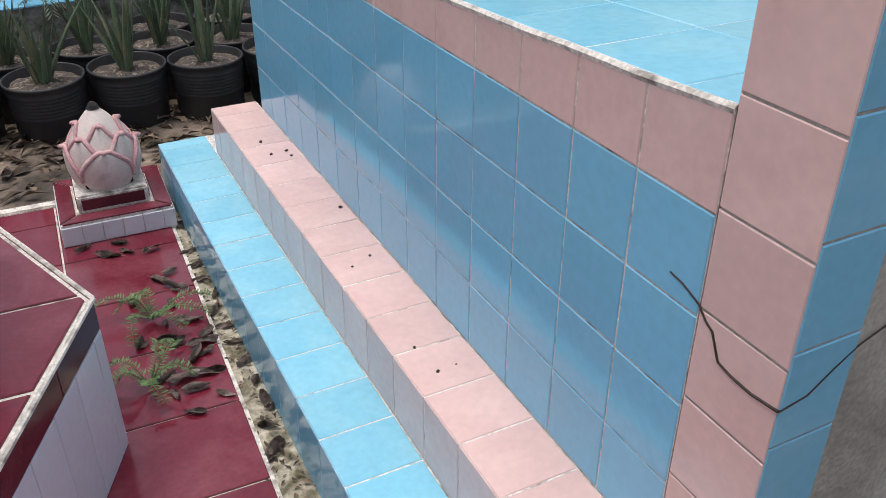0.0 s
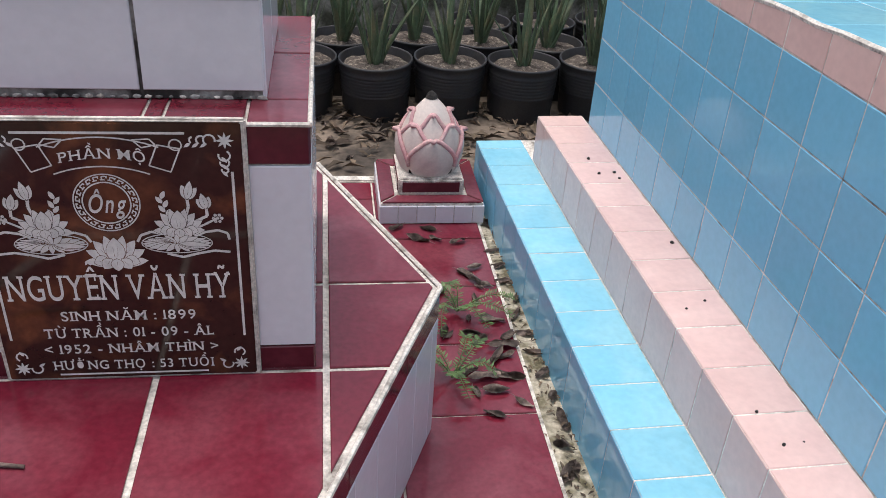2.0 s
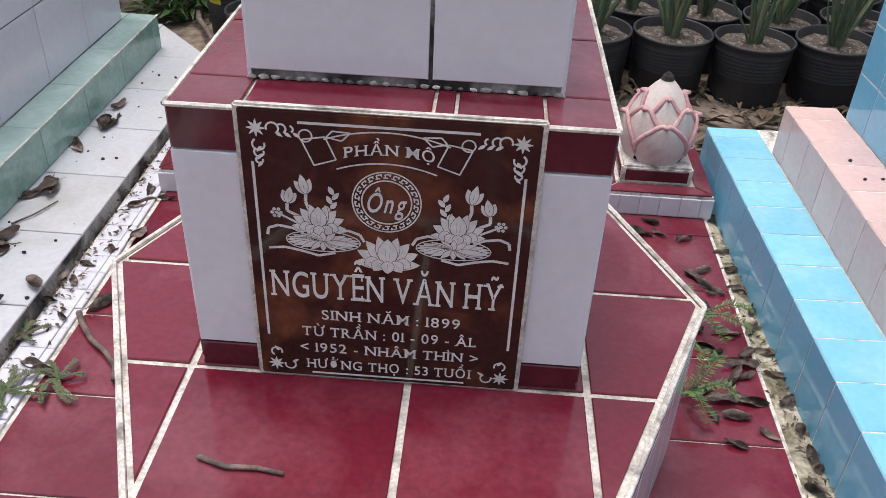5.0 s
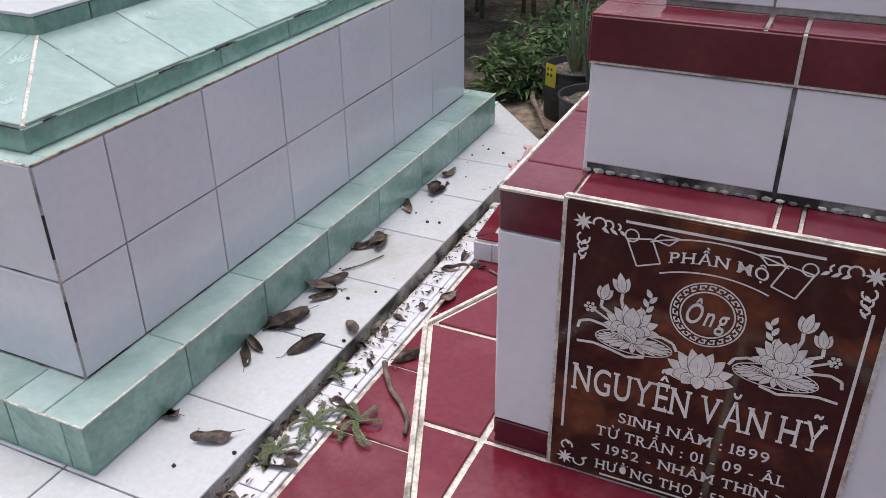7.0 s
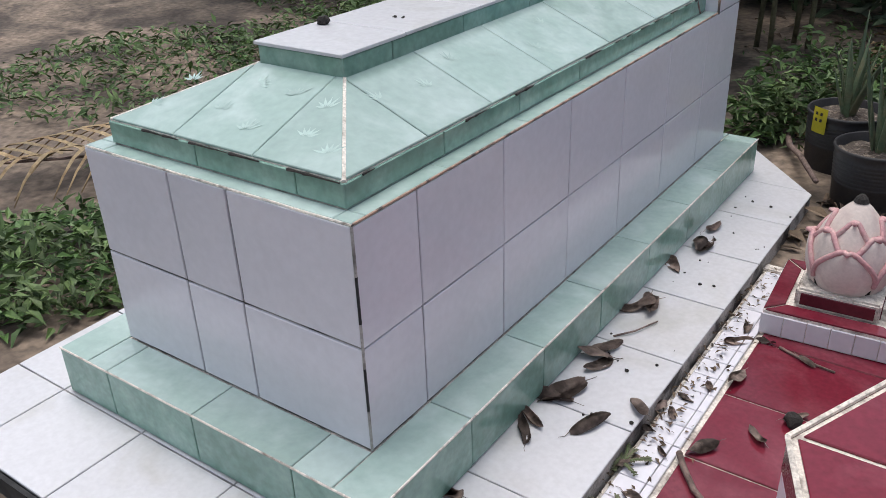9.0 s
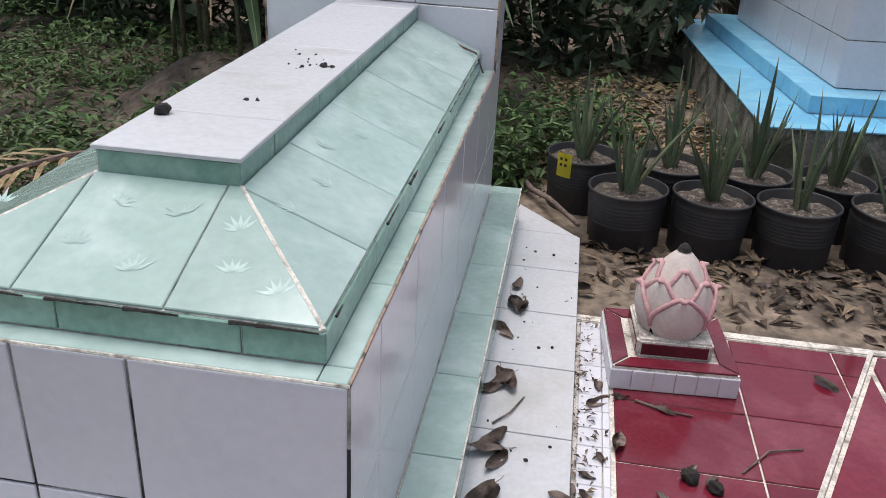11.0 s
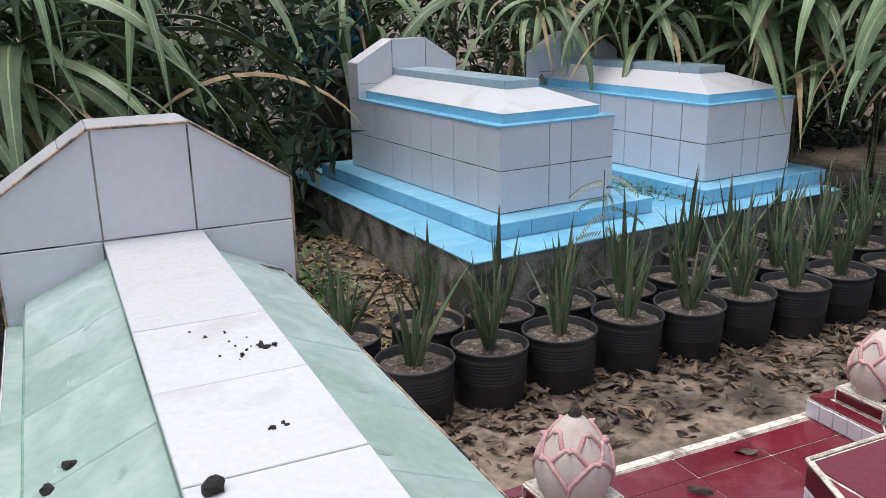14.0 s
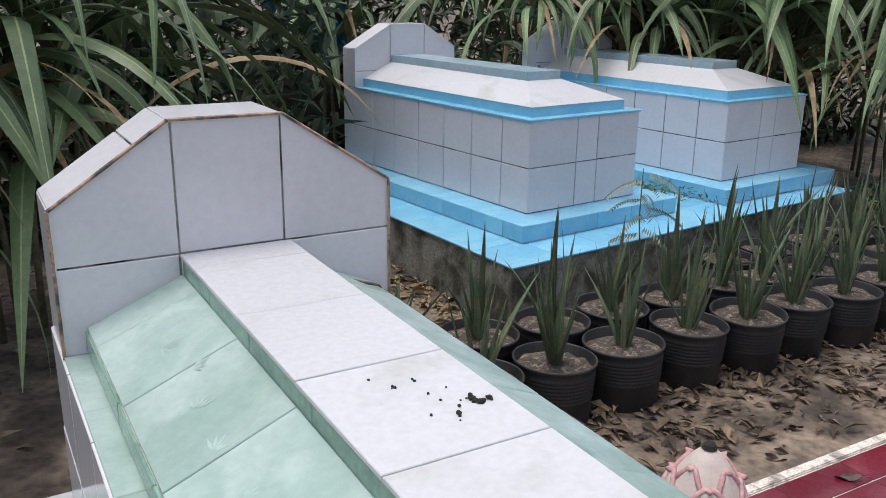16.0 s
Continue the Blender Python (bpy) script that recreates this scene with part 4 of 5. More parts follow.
def build_far_slab():
    s = thing("tomb_platform", "raised old concrete platform topped with sky blue tiles", "platform", pose(-0.16, 2.926, 0, 0, 0, 6.2))
    out = [(0, 0), (2.78, 0.014), (2.95, 2.6), (0.1, 2.67)]
    part("base", prism(inset(out, 0.012), -0.12, 0.287), M_OLDC, s, "stained mossy concrete side")
    tile_face(s, M_SKY, (0, 0, 0.295), X, Y, out, steps_of(0, 3.0, 0.3), steps_of(0, 2.9, 0.3), thick=0.008)
    return s


def build_far_tomb(m, head_top):
    t = thing("tomb", "white tiled tomb with sky blue plinth and white hipped lid", "tomb", m, "white and blue tombs on the platform")
    w, ln, z0, z1 = 0.78, 1.82, 0.383, 0.847
    p = 0.165
    part("plinth", box(-p + 0.005, -p + 0.005, 0.2, w + p - 0.005, ln + p - 0.005, z0 - 0.006), M_GROUT, t)
    part("core", box(0.005, 0.005, 0.3, w - 0.005, ln - 0.005, z1 - 0.006), M_GROUTD, t)
    tile_face(t, M_SKY, (0, 0, z0), X, Y, rect(-p, -p, w + p, ln + p), [-p, 0, w / 2, w, w + p], steps_of(-p, ln + p, 0.25))
    tile_face(t, M_SKY, (0, -p, 0), X, Z, rect(-p, 0.298, w + p, z0), steps_of(-p, w + p, 0.25), [0.298, z0])
    tile_face(t, M_SKY, (-p, 0, 0), -Y, Z, rect(-ln - p, 0.298, p, z0), steps_of(-ln - p, p, 0.25), [0.298, z0])
    tile_face(t, M_SKY, (w + p, 0, 0), Y, Z, rect(-p, 0.298, ln + p, z0), steps_of(-p, ln + p, 0.25), [0.298, z0])
    zs = [z0 + 0.001, 0.613, z1]
    xs = [0, 0.325, 0.475, w]
    ys = steps_of(0, ln, 0.25, 0.21)
    tile_face(t, M_WHITE, (0, 0, 0), X, Z, rect(0, z0, w, z1), xs, zs, gap=0.006)
    tile_face(t, M_WHITE, (0, 0, 0), -Y, Z, rect(-ln, z0, 0, z1), [-v for v in ys[::-1]], zs, gap=0.006)
    tile_face(t, M_WHITE, (w, 0, 0), Y, Z, rect(0, z0, ln, z1), ys, zs, gap=0.006)
    hy = ln - 0.15
    tile_face(t, M_SKY, (0, 0, z1 + 0.006), X, Y, rect(-0.006, -0.006, w + 0.006, hy), [-0.006, w / 2, w + 0.006], steps_of(-0.006, hy, 0.25), thick=0.012)
    e, r = 0.06, 0.27
    part("lid_edge", box(e, e, z1, w - e, hy, z1 + 0.055, 0.002), M_SKY, t, "sky blue tiled lid edge")
    bm = bmesh.new()
    a = [bm.verts.new(q) for q in ((e, e, z1 + 0.056), (w - e, e, z1 + 0.056), (w - e, hy, z1 + 0.056), (e, hy, z1 + 0.056))]
    b = [bm.verts.new(q) for q in ((r, 0.34, z1 + 0.15), (w - r, 0.34, z1 + 0.15), (w - r, hy, z1 + 0.15), (r, hy, z1 + 0.15))]
    for i in range(4):
        bm.faces.new((a[i], a[(i + 1) % 4], b[(i + 1) % 4], b[i]))
    bm.faces.new(b)
    bm.faces.new(a[::-1])
    part("lid", bm, M_WHITEF, t, "glossy white hipped lid")
    part("ridge_box", box(r, 0.34, z1 + 0.14, w - r, hy, z1 + 0.195, 0.003), M_RIDGE, t, "grey blue ridge box")
    out = [(0, z1), (w, z1), (w, z1 + 0.235), (w * 0.68, head_top), (w * 0.34, head_top), (0, z1 + 0.24)]
    bm = bmesh.new()
    fr = [bm.verts.new((x, hy + 0.006, z)) for x, z in inset(out, 0.006)]
    bk = [bm.verts.new((q.co.x, ln - 0.006, q.co.z)) for q in fr]
    bm.faces.new(fr)
    bm.faces.new(bk[::-1])
    for i in range(len(fr)):
        j = (i + 1) % len(fr)
        bm.faces.new((fr[j], fr[i], bk[i], bk[j]))
    head = part("headstone", bm, M_GROUTD, t, "white tiled headstone with sloping shoulders")
    tile_face(head, M_WHITE, (0, hy, 0), X, Z, out, [0, w * 0.34, w * 0.68, w], [z1, z1 + 0.1, 1.4], gap=0.005)
    for i in range(1, len(out)):
        (xa, za), (xb, zb) = out[i], out[(i + 1) % len(out)]
        u = Vector((xb - xa, 0, zb - za))
        tile_face(head, M_WHITE, (xa, hy, za), Y, u, rect(-0.003, 0, ln - hy, u.length), [-0.003, ln - hy], [0, u.length])
    return t


build_far_slab()
far = build_far_tomb(FT, 1.235)
copy_thing(far, FT @ pose(1.47, -0.06, 0.003))

# ---- lotus finials ----


def egg(h):
    """Radius of the bud at height h from 0 to 1."""
    return 0.101 * (max(0.0, math.sin(math.pi * min(1, 0.23 + 0.77 * h) ** 1.0)) ** 0.72) * (1 - 0.12 * h) if h < 1 else 0.004


BUD_H = 0.250


def on_bud(a, h, off):
    r = egg(h) + off
    return Vector((r * math.cos(a), r * math.sin(a), h * BUD_H))


def build_lotus(m, w, d, label):
    t = thing("lotus_finial", label, "lotus ornament", m, "lotus finials at the corners of the red tomb")
    part("plinth", box(-w / 2 + 0.004, -d / 2 + 0.004, -0.006, w / 2 - 0.004, d / 2 - 0.004, 0.074), M_GROUT, t)
    for O, U, a, b in (((0, -d / 2, 0), X, -w / 2, w / 2), ((0, d / 2, 0), -X, -w / 2, w / 2), ((w / 2, 0, 0), Y, -d / 2, d / 2), ((-w / 2, 0, 0), -Y, -d / 2, d / 2)):
        tile_face(t, M_WHITE, O, U, Z, rect(a, 0.002, b, 0.066), steps_of(a, b, 0.06), [0.002, 0.066], gap=0.002)
    s = 0.055
    for poly in ([(-w / 2, -d / 2), (w / 2, -d / 2), (w / 2 - s, -d / 2 + s), (-w / 2 + s, -d / 2 + s)], [(w / 2, -d / 2), (w / 2, d / 2), (w / 2 - s, d / 2 - s), (w / 2 - s, -d / 2 + s)],
                 [(w / 2, d / 2), (-w / 2, d / 2), (-w / 2 + s, d / 2 - s), (w / 2 - s, d / 2 - s)], [(-w / 2, d / 2), (-w / 2, -d / 2), (-w / 2 + s, -d / 2 + s), (-w / 2 + s, d / 2 - s)]):
        tile_face(t, M_RED, (0, 0, 0.08), X, Y, poly, [-1, 1], [-1, 1], gap=0.008)
    k = 0.106
    part("block", box(-k, -k, 0.074, k, k, 0.132, 0.006), M_GROUT, t, "white mortar block with maroon tile faces")
    for O, U in (((0, -k, 0), X), ((0, k, 0), -X), ((k, 0, 0), Y), ((-k, 0, 0), -Y)):
        tile_face(t, M_MAROON, O, U, Z, rect(-k + 0.012, 0.084, k - 0.012, 0.122), [-1, 1], [0, 1], gap=0.002, lift=0.002)
    prof = [(0.03, 0.0), (0.075, 0.0)] + [(egg(h), h * BUD_H) for h in [i / 22 for i in range(23)]]
    bud = part("bud", lathe(prof, 36), M_LOTUS, t, "cream painted cement lotus bud", True)
    bud.location.z = 0.128
    part("dirt_ring", lathe([(0.06, 0.129), (0.088, 0.129), (0.09, 0.135), (0.06, 0.138)], 28), M_DIRT, t)
    part("tip", lathe([(0.02, 0.368), (0.015, 0.380), (0.006, 0.389), (0.001, 0.391)], 12), M_DIRT, t, "blackened worn tip")
    def petal_at(ca, h0, hh, half, off, q, s):
        """A point of a cupped petal: q runs across, s from its foot to its curled tip."""
        wd = half * math.sqrt(max(0.0, 1 - s ** 3.6)) * (0.72 + 0.28 * math.sin(math.pi * min(1, s + 0.12)))
        h = max(0.0, h0 + hh * s)
        return on_bud(ca + wd * q, h, off + 0.0035 * (1 - q * q) + 0.009 * s ** 6 * (1 - q * q))

    for n, a0, h0, hh, half, off in ((4, 0.0, -0.02, 0.56, 0.80, 0.0125), (4, math.pi / 4, 0.08, 0.60, 0.78, 0.006), (4, 0.0, 0.36, 0.45, 0.62, 0.001)):
        for i in range(n):
            ca = a0 - math.pi / 2 + math.tau * i / n
            nu, nv = 11, 11
            bm = bmesh.new()
            grid = [[bm.verts.new(petal_at(ca, h0, hh, half, off, 2 * u / (nu - 1) - 1, v / (nu - 1))) for u in range(nu)] for v in range(nv)]
            for v in range(nv - 1):
                for u in range(nu - 1):
                    bm.faces.new((grid[v][u], grid[v][u + 1], grid[v + 1][u + 1], grid[v + 1][u]))
            bmesh.ops.remove_doubles(bm, verts=bm.verts[:], dist=1e-5)
            pt = part("petal", bm, M_LOTUS, t, "", True)
            pt.location.z = 0.128
            steps = [0.3 + 0.7 * math.sin(math.pi / 2 * k / 14) for k in range(15)]
            edge = [petal_at(ca, h0, hh, half, off + 0.0015, -1, s) for s in steps] + [petal_at(ca, h0, hh, half, off + 0.0015, 1, s) for s in steps[-2::-1]]
            edge[14] = petal_at(ca, h0, hh, half, off + 0.004, 0, 1.0)
            part("petal_rim", tube(edge, 0.0075, 7), M_LOTUSR, pt, "raised faded pink rim", True)
    return t


build_lotus(pose(0.655, 1.365, 0), 0.338, 0.33, "cream and pink lotus bud on red plinth beside blue steps")
build_lotus(pose(-0.657, 1.325, 0, 0, 0, 4), 0.355, 0.33, "cream and pink lotus bud on red plinth beside white tiles")

# ---- potted aloes ----


def aloe_leaf_mesh(seed):
    rng = random.Random(seed)
    ln = rng.uniform(0.27, 0.48)
    w = rng.uniform(0.011, 0.0165)
    lean = rng.uniform(0.05, 0.52)
    bend = rng.uniform(-0.25, 0.35)
    bm = bmesh.new()
    rings = []
    x = z = 0.0
    n = 8
    for i in range(n + 1):
        s = i / n
        ang = lean + bend * s
        if i:
            x += ln / n * math.sin(ang)
            z += ln / n * math.cos(ang)
        ww = w * (1 - s ** 1.7) + 0.0008
        th = ww * 0.42
        ca, sa = math.cos(ang), math.sin(ang)
        rings.append([bm.verts.new((x + d * ca, yy, z - d * sa)) for yy, d in ((-ww, -th * 0.6), (0, 0.1 * th), (ww, -th * 0.6), (ww * 0.6, th), (-ww * 0.6, th))])
    for a, b in zip(rings, rings[1:]):
        for k in range(5):
            bm.faces.new((a[k], a[(k + 1) % 5], b[(k + 1) % 5], b[k]))
    bm.faces.new(rings[-1])
    bmesh.ops.recalc_face_normals(bm, faces=bm.faces[:])
    me = mesh_of(bm, "leaf", M_ALOE)
    for p in me.polygons:
        p.use_smooth = True
    return me


def build_aloe(seed, leaves):
    rng = random.Random(seed)
    t = thing("potted_aloe", "spiky green aloe in a black plastic nursery pot", "potted plant", None, "aloes in black pots")
    prof = [(0.10, 0.0), (0.134, 0.0), (0.138, 0.012)]
    for k in range(7):
        z = 0.105 + 0.014 * k
        prof += [(0.141 + 0.0008 * k, z), (0.1445 + 0.0008 * k, z + 0.005), (0.1415 + 0.0008 * k, z + 0.010)]
    prof += [(0.148, 0.222), (0.154, 0.228), (0.154, 0.236), (0.148, 0.238), (0.145, 0.234), (0.141, 0.2), (0.135, 0.19)]
    part("pot", lathe(prof, 32), M_PLASTIC, t, "", True)
    bm = lathe([(0.141, 0.188), (0.141, 0.2), (0.09, 0.208), (0.04, 0.214), (0.005, 0.216)], 24)
    for v in bm.verts:
        if v.co.z > 0.195:
            v.co.z += rng.uniform(-0.006, 0.008)
    part("soil", bm, M_POTSOIL, t, "grey gritty potting soil")
    for i in range(leaves):
        ob = new("leaf", rng.choice(ALOE_LEAVES))
        a = math.tau * i / leaves * 2.4 + rng.uniform(-0.3, 0.3)
        r = rng.uniform(0.004, 0.022)
        ob.matrix_local = Matrix.LocRotScale((r * math.cos(a), r * math.sin(a), 0.2), Euler((0, 0, a)), (rng.uniform(0.8, 1.1),) * 3)
        ob.parent = t
    return t


ALOE_LEAVES = [aloe_leaf_mesh(i) for i in range(12)]
ALOES = [build_aloe(11 + k, n) for k, n in enumerate((11, 14, 9, 12))]


def place_aloes():
    spots = []
    for k in range(10):
        spots.append((-0.752 + 0.318 * k + 0.010 * math.sin(5 * k), 2.238 + 0.02 * math.sin(3 * k)))
    for k in range(9):
        spots.append((-0.58 + 0.320 * k + 0.02 * math.sin(7 * k), 2.535 + 0.02 * math.sin(4 * k)))
    for k in range(5):
        spots.append((1.05 + 0.320 * k, 2.835 + 0.012 * math.sin(4 * k)))
    spots.append((-0.93, 2.55))
    for k, (x, y) in enumerate(spots):
        m = pose(x, y, ground_z(x, y) - 0.004, random.uniform(-2, 2), random.uniform(-2, 2), random.uniform(0, 360))
        if k < len(ALOES):
            ALOES[k].matrix_world = m
        else:
            copy_thing(ALOES[k % len(ALOES)], m)


place_aloes()


# ---- plants behind ----


def cane_leaf_mesh(seed, dry=False):
    rng = random.Random(seed)
    ln = rng.uniform(1.1, 1.8)
    w = rng.uniform(0.040, 0.060) * (0.6 if dry else 1)
    a0 = rng.uniform(0.12, 0.55)
    droop = rng.uniform(2.5, 3.05) if not dry else rng.uniform(2.3, 2.9)
    twist = rng.uniform(-0.9, 0.9)
    n = 14
    bm = bmesh.new()
    rows = []
    x = z = 0.0
    for i in range(n + 1):
        s = i / n
        ang = a0 + (droop - a0) * s ** 0.9
        if i:
            x += ln / n * math.sin(ang)
            z += ln / n * math.cos(ang)
        ww = w * (min(1, 0.35 + 4 * s)) * (1 - s ** 3) + 0.0015
        c, sn = math.cos(twist * s), math.sin(twist * s)
        nx, nz = -math.cos(ang), math.sin(ang)
        rows.append([bm.verts.new((x - nx * (abs(o) * 0.28 + o * sn * 0.9), o * c, z - nz * (abs(o) * 0.28 + o * sn * 0.9))) for o in (-ww, -ww * 0.09, ww * 0.09, ww)])
    for a, b in zip(rows, rows[1:]):
        for k in range(3):
            f = bm.faces.new((a[k], a[k + 1], b[k + 1], b[k]))
            f.material_index = 1 if k == 1 else 0
            f.smooth = True
    me = mesh_of(bm, "leaf", M_CANEDRY if dry else M_CANE)
    me.materials.append(M_MIDRIB if not dry else M_CANEDRY)
    return me


CANE_LEAVES = [cane_leaf_mesh(50 + i) for i in range(14)]
CANE_DRY = [cane_leaf_mesh(90 + i, True) for i in range(5)]


def build_cane(x, y, seed, stems, height, leaves, toward=None):
    rng = random.Random(seed)
    t = thing("cane_clump", "tall green cane clump with long drooping strap leaves", "cane plant", pose(x, y, ground_z(x, y)), "cane clumps behind the tombs")
    for k in range(stems):
        a = math.tau * k / stems + rng.uniform(-0.4, 0.4)
        bx, by = 0.14 * math.cos(a), 0.14 * math.sin(a)
        lx, ly = rng.uniform(-0.22, 0.22), rng.uniform(-0.22, 0.22)
        h = height * rng.uniform(1.0, 1.4)
        part("stem", tube([(bx + lx * s * s, by + ly * s * s, -0.03 + h * s) for s in (0, 0.25, 0.5, 0.75, 1)], 0.016, 8, 0.5), M_STEM, t, "", True)
        for i in range(leaves // stems):
            s = rng.uniform(0.35, 1.0)
            dry = s < 0.52 and rng.random() < 0.6
            ob = new("leaf", rng.choice(CANE_DRY if dry else CANE_LEAVES))
            yaw = rng.uniform(0, math.tau) if toward is None or rng.random() < 0.35 else toward + rng.gauss(0, 0.7)
            sc = rng.uniform(0.7, 1.15)
            ob.matrix_local = Matrix.LocRotScale((bx + lx * s * s, by + ly * s * s, h * s), Euler((rng.uniform(-0.2, 0.2), rng.uniform(-0.2, 0.15), yaw)), (sc, sc, sc))
            ob.parent = t


for k, (cx, cy, cs, ch, cl, cd) in enumerate(((-2.75, 3.75, 4, 1.4, 60, -1.2), (-2.1, 3.95, 4, 1.5, 60, -1.2), (-1.62, 4.15, 4, 1.4, 40, -2.1), (-3.4, 4.2, 4, 1.8, 48, -1.2), (-2.5, 4.7, 4, 1.9, 48, -1.2),
                                             (3.15, 4.35, 4, 1.7, 60, -2.2), (3.55, 5.1, 4, 2.0, 52, -2.2), (2.75, 5.75, 4, 2.0, 48, -2.0), (1.75, 5.85, 4, 1.6, 44, -1.9), (3.5, 3.4, 3, 1.4, 36, 2.8),
                                             (0.6, 6.6, 3, 1.8, 30, -1.8), (4.3, 4.3, 4, 2.0, 44, -2.4), (3.0, 4.75, 4, 1.6, 52, -2.3), (2.55, 5.15, 3, 1.5, 36, -2.2), (3.9, 3.75, 4, 1.6, 48, 2.9))):
    build_cane(cx, cy, 300 + k, cs, ch, cl, cd)


def leaf_cloud(name, label, category, material, n, place, size, seed, flat=0.5):
    """Many single small leaves, each folded along its rib; place(rng) gives where one grows."""
    rng = np.random.default_rng(seed)
    verts, faces = [], []
    for i in range(n):
        p = place(rng)
        ln = rng.uniform(*size)
        w = ln * rng.uniform(0.28, 0.42)
        yaw, tilt, roll = rng.uniform(0, math.tau), rng.normal(0, 1.0) * flat, rng.normal(0, 0.4)
        d = np.array((math.cos(yaw) * math.cos(tilt), math.sin(yaw) * math.cos(tilt), math.sin(tilt)))
        s = np.array((-math.sin(yaw), math.cos(yaw), roll))
        s = s / np.linalg.norm(s)
        u = np.cross(d, s)
        b = len(verts)
        for a, o, h in ((0, 0, 0), (0.4, -0.5, 0.12), (0.45, 0, 0), (0.4, 0.5, 0.12), (1, 0, -0.12)):
            verts.append(p + d * ln * a + s * w * o + u * ln * h)
        faces += [(b, b + 1, b + 2), (b, b + 2, b + 3), (b + 1, b + 4, b + 2), (b + 2, b + 4, b + 3)]
    me = bpy.data.meshes.new(name)
    me.from_pydata([tuple(v) for v in verts], [], faces)
    me.materials.append(material)
    return tagged(new(name, me), label, category, kind="stuff")


def hedge_spot(rng):
    x = rng.uniform(-9, 9)
    y = 8.3 + 1.6 * rng.random() - 0.05 * abs(x) + 0.5 * math.sin(x * 1.7)
    z = 3.6 * rng.random() ** 0.85 * (0.75 + 0.25 * math.sin(x * 2.3 + 1))
    return np.array((x, y, z))


def side_spot(rng):
    y = rng.uniform(3.2, 9)
    x = (-6.0 if rng.random() < 0.5 else 6.0) + rng.normal(0, 0.6)
    return np.array((x, y, 3.2 * rng.random() ** 0.9))


def mid_spot(rng):
    x = rng.uniform(-4.5, 5)
    return np.array((x, 6.3 + 1.2 * rng.random() + 0.3 * math.sin(3 * x), 2.3 * rng.random() ** 1.1 * (0.55 + 0.45 * math.sin(2.1 * x + 0.5) ** 2)))


leaf_cloud("hedge", "dense dark green undergrowth closing the view", "foliage", M_FAR, 11000, hedge_spot, (0.14, 0.34), 1, 0.7)
leaf_cloud("hedge", "dense dark green bushes at the side", "foliage", M_FAR, 3500, side_spot, (0.14, 0.32), 2, 0.7)
def thicket_spot(rng):
    if rng.random() < 0.6:
        x = rng.uniform(-6, -0.2)
        y = 4.9 + 0.9 * rng.random() + 0.3 * math.sin(2 * x)
    else:
        x = rng.uniform(2.5, 6)
        y = 5.3 + 1.2 * rng.random()
    return np.array((x, y, 2.0 * rng.random() * (0.6 + 0.4 * math.sin(3 * x) ** 2)))


leaf_cloud("thicket", "dark green thicket behind the cane", "foliage", M_FAR, 9500, thicket_spot, (0.10, 0.28), 12, 0.7)
leaf_cloud("shrubs", "dark green broadleaf shrubs", "foliage", M_FAR, 3200, mid_spot, (0.10, 0.24), 3, 0.6)


def around(spots, spread, zmax):
    def pick(rng):
        x, y, r = spots[int(rng.integers(len(spots)))]
        a, q = rng.uniform(0, math.tau), r * math.sqrt(rng.random())
        px, py = x + q * math.cos(a), y + q * math.sin(a)
        return np.array((px, py, ground_z(px, py) + zmax * rng.random() * (1 - 0.6 * q / r) + 0.005))
    return pick


leaf_cloud("weeds", "low green weeds on the soil", "weeds", M_WEED, 13000, around([(-3.4, 2.2, 0.6), (-4.0, 3.0, 0.8), (-3.2, 1.3, 0.5), (-2.9, 0.3, 0.4), (-4.6, 2.0, 0.9), (-3.9, 4.2, 0.8), (-5, 4.5, 1.0), (-2.75, 2.6, 0.3)], 0, 0.22), (0.03, 0.09), 4, 0.4)
leaf_cloud("weeds", "leafy green weeds beside the headstone", "weeds", M_WEED, 1500, around([(-1.1, 2.95, 0.22), (-1.2, 3.3, 0.3), (-0.85, 3.35, 0.25), (-1.3, 2.7, 0.14)], 0, 0.42), (0.035, 0.095), 5, 0.4)
leaf_cloud("weeds", "green weeds at the end of the platform", "weeds", M_WEED, 1400, around([(2.75, 3.1, 0.3), (2.45, 2.9, 0.22), (3.1, 3.4, 0.35)], 0, 0.3), (0.025, 0.08), 6, 0.5)
leaf_cloud("weeds", "thin dry weeds between the two tombs", "weeds", M_WEED, 260, lambda rng: np.array((1.45 + 0.13 * rng.normal(), 3.75 + 0.25 * rng.normal(), 0.30 + 0.06 * rng.random())), (0.02, 0.05), 7, 0.5)


def litter_spot(rng):
    if rng.random() < 0.55:
        x = rng.uniform(-0.9, 2.2)
        y = 1.62 + 0.62 * rng.random() ** 0.6
    else:
        x, y = rng.uniform(-5, 3), rng.uniform(2.5, 6.5)
    return np.array((x, y, ground_z(x, y) + 0.006 + 0.012 * rng.random()))


leaf_cloud("dry_straw", "pale dry grass and straw on the soil", "straw", M_CANEDRY, 1500, lambda rng: np.array((lambda x, y: (x, y, ground_z(x, y) + 0.004 + 0.012 * rng.random()))(rng.uniform(-1.2, 0.1), rng.uniform(2.75, 5.0))), (0.03, 0.11), 14, 0.12)
leaf_cloud("weeds", "small green weeds on trodden soil", "weeds", M_WEED, 2200, lambda rng: np.array((lambda x, y: (x, y, ground_z(x, y) + 0.03 * rng.random()))(rng.normal(-1.0, 0.3) if rng.random() < 0.5 else rng.uniform(-4.2, -2.5), rng.uniform(2.5, 5.0))), (0.015, 0.05), 15, 0.5)
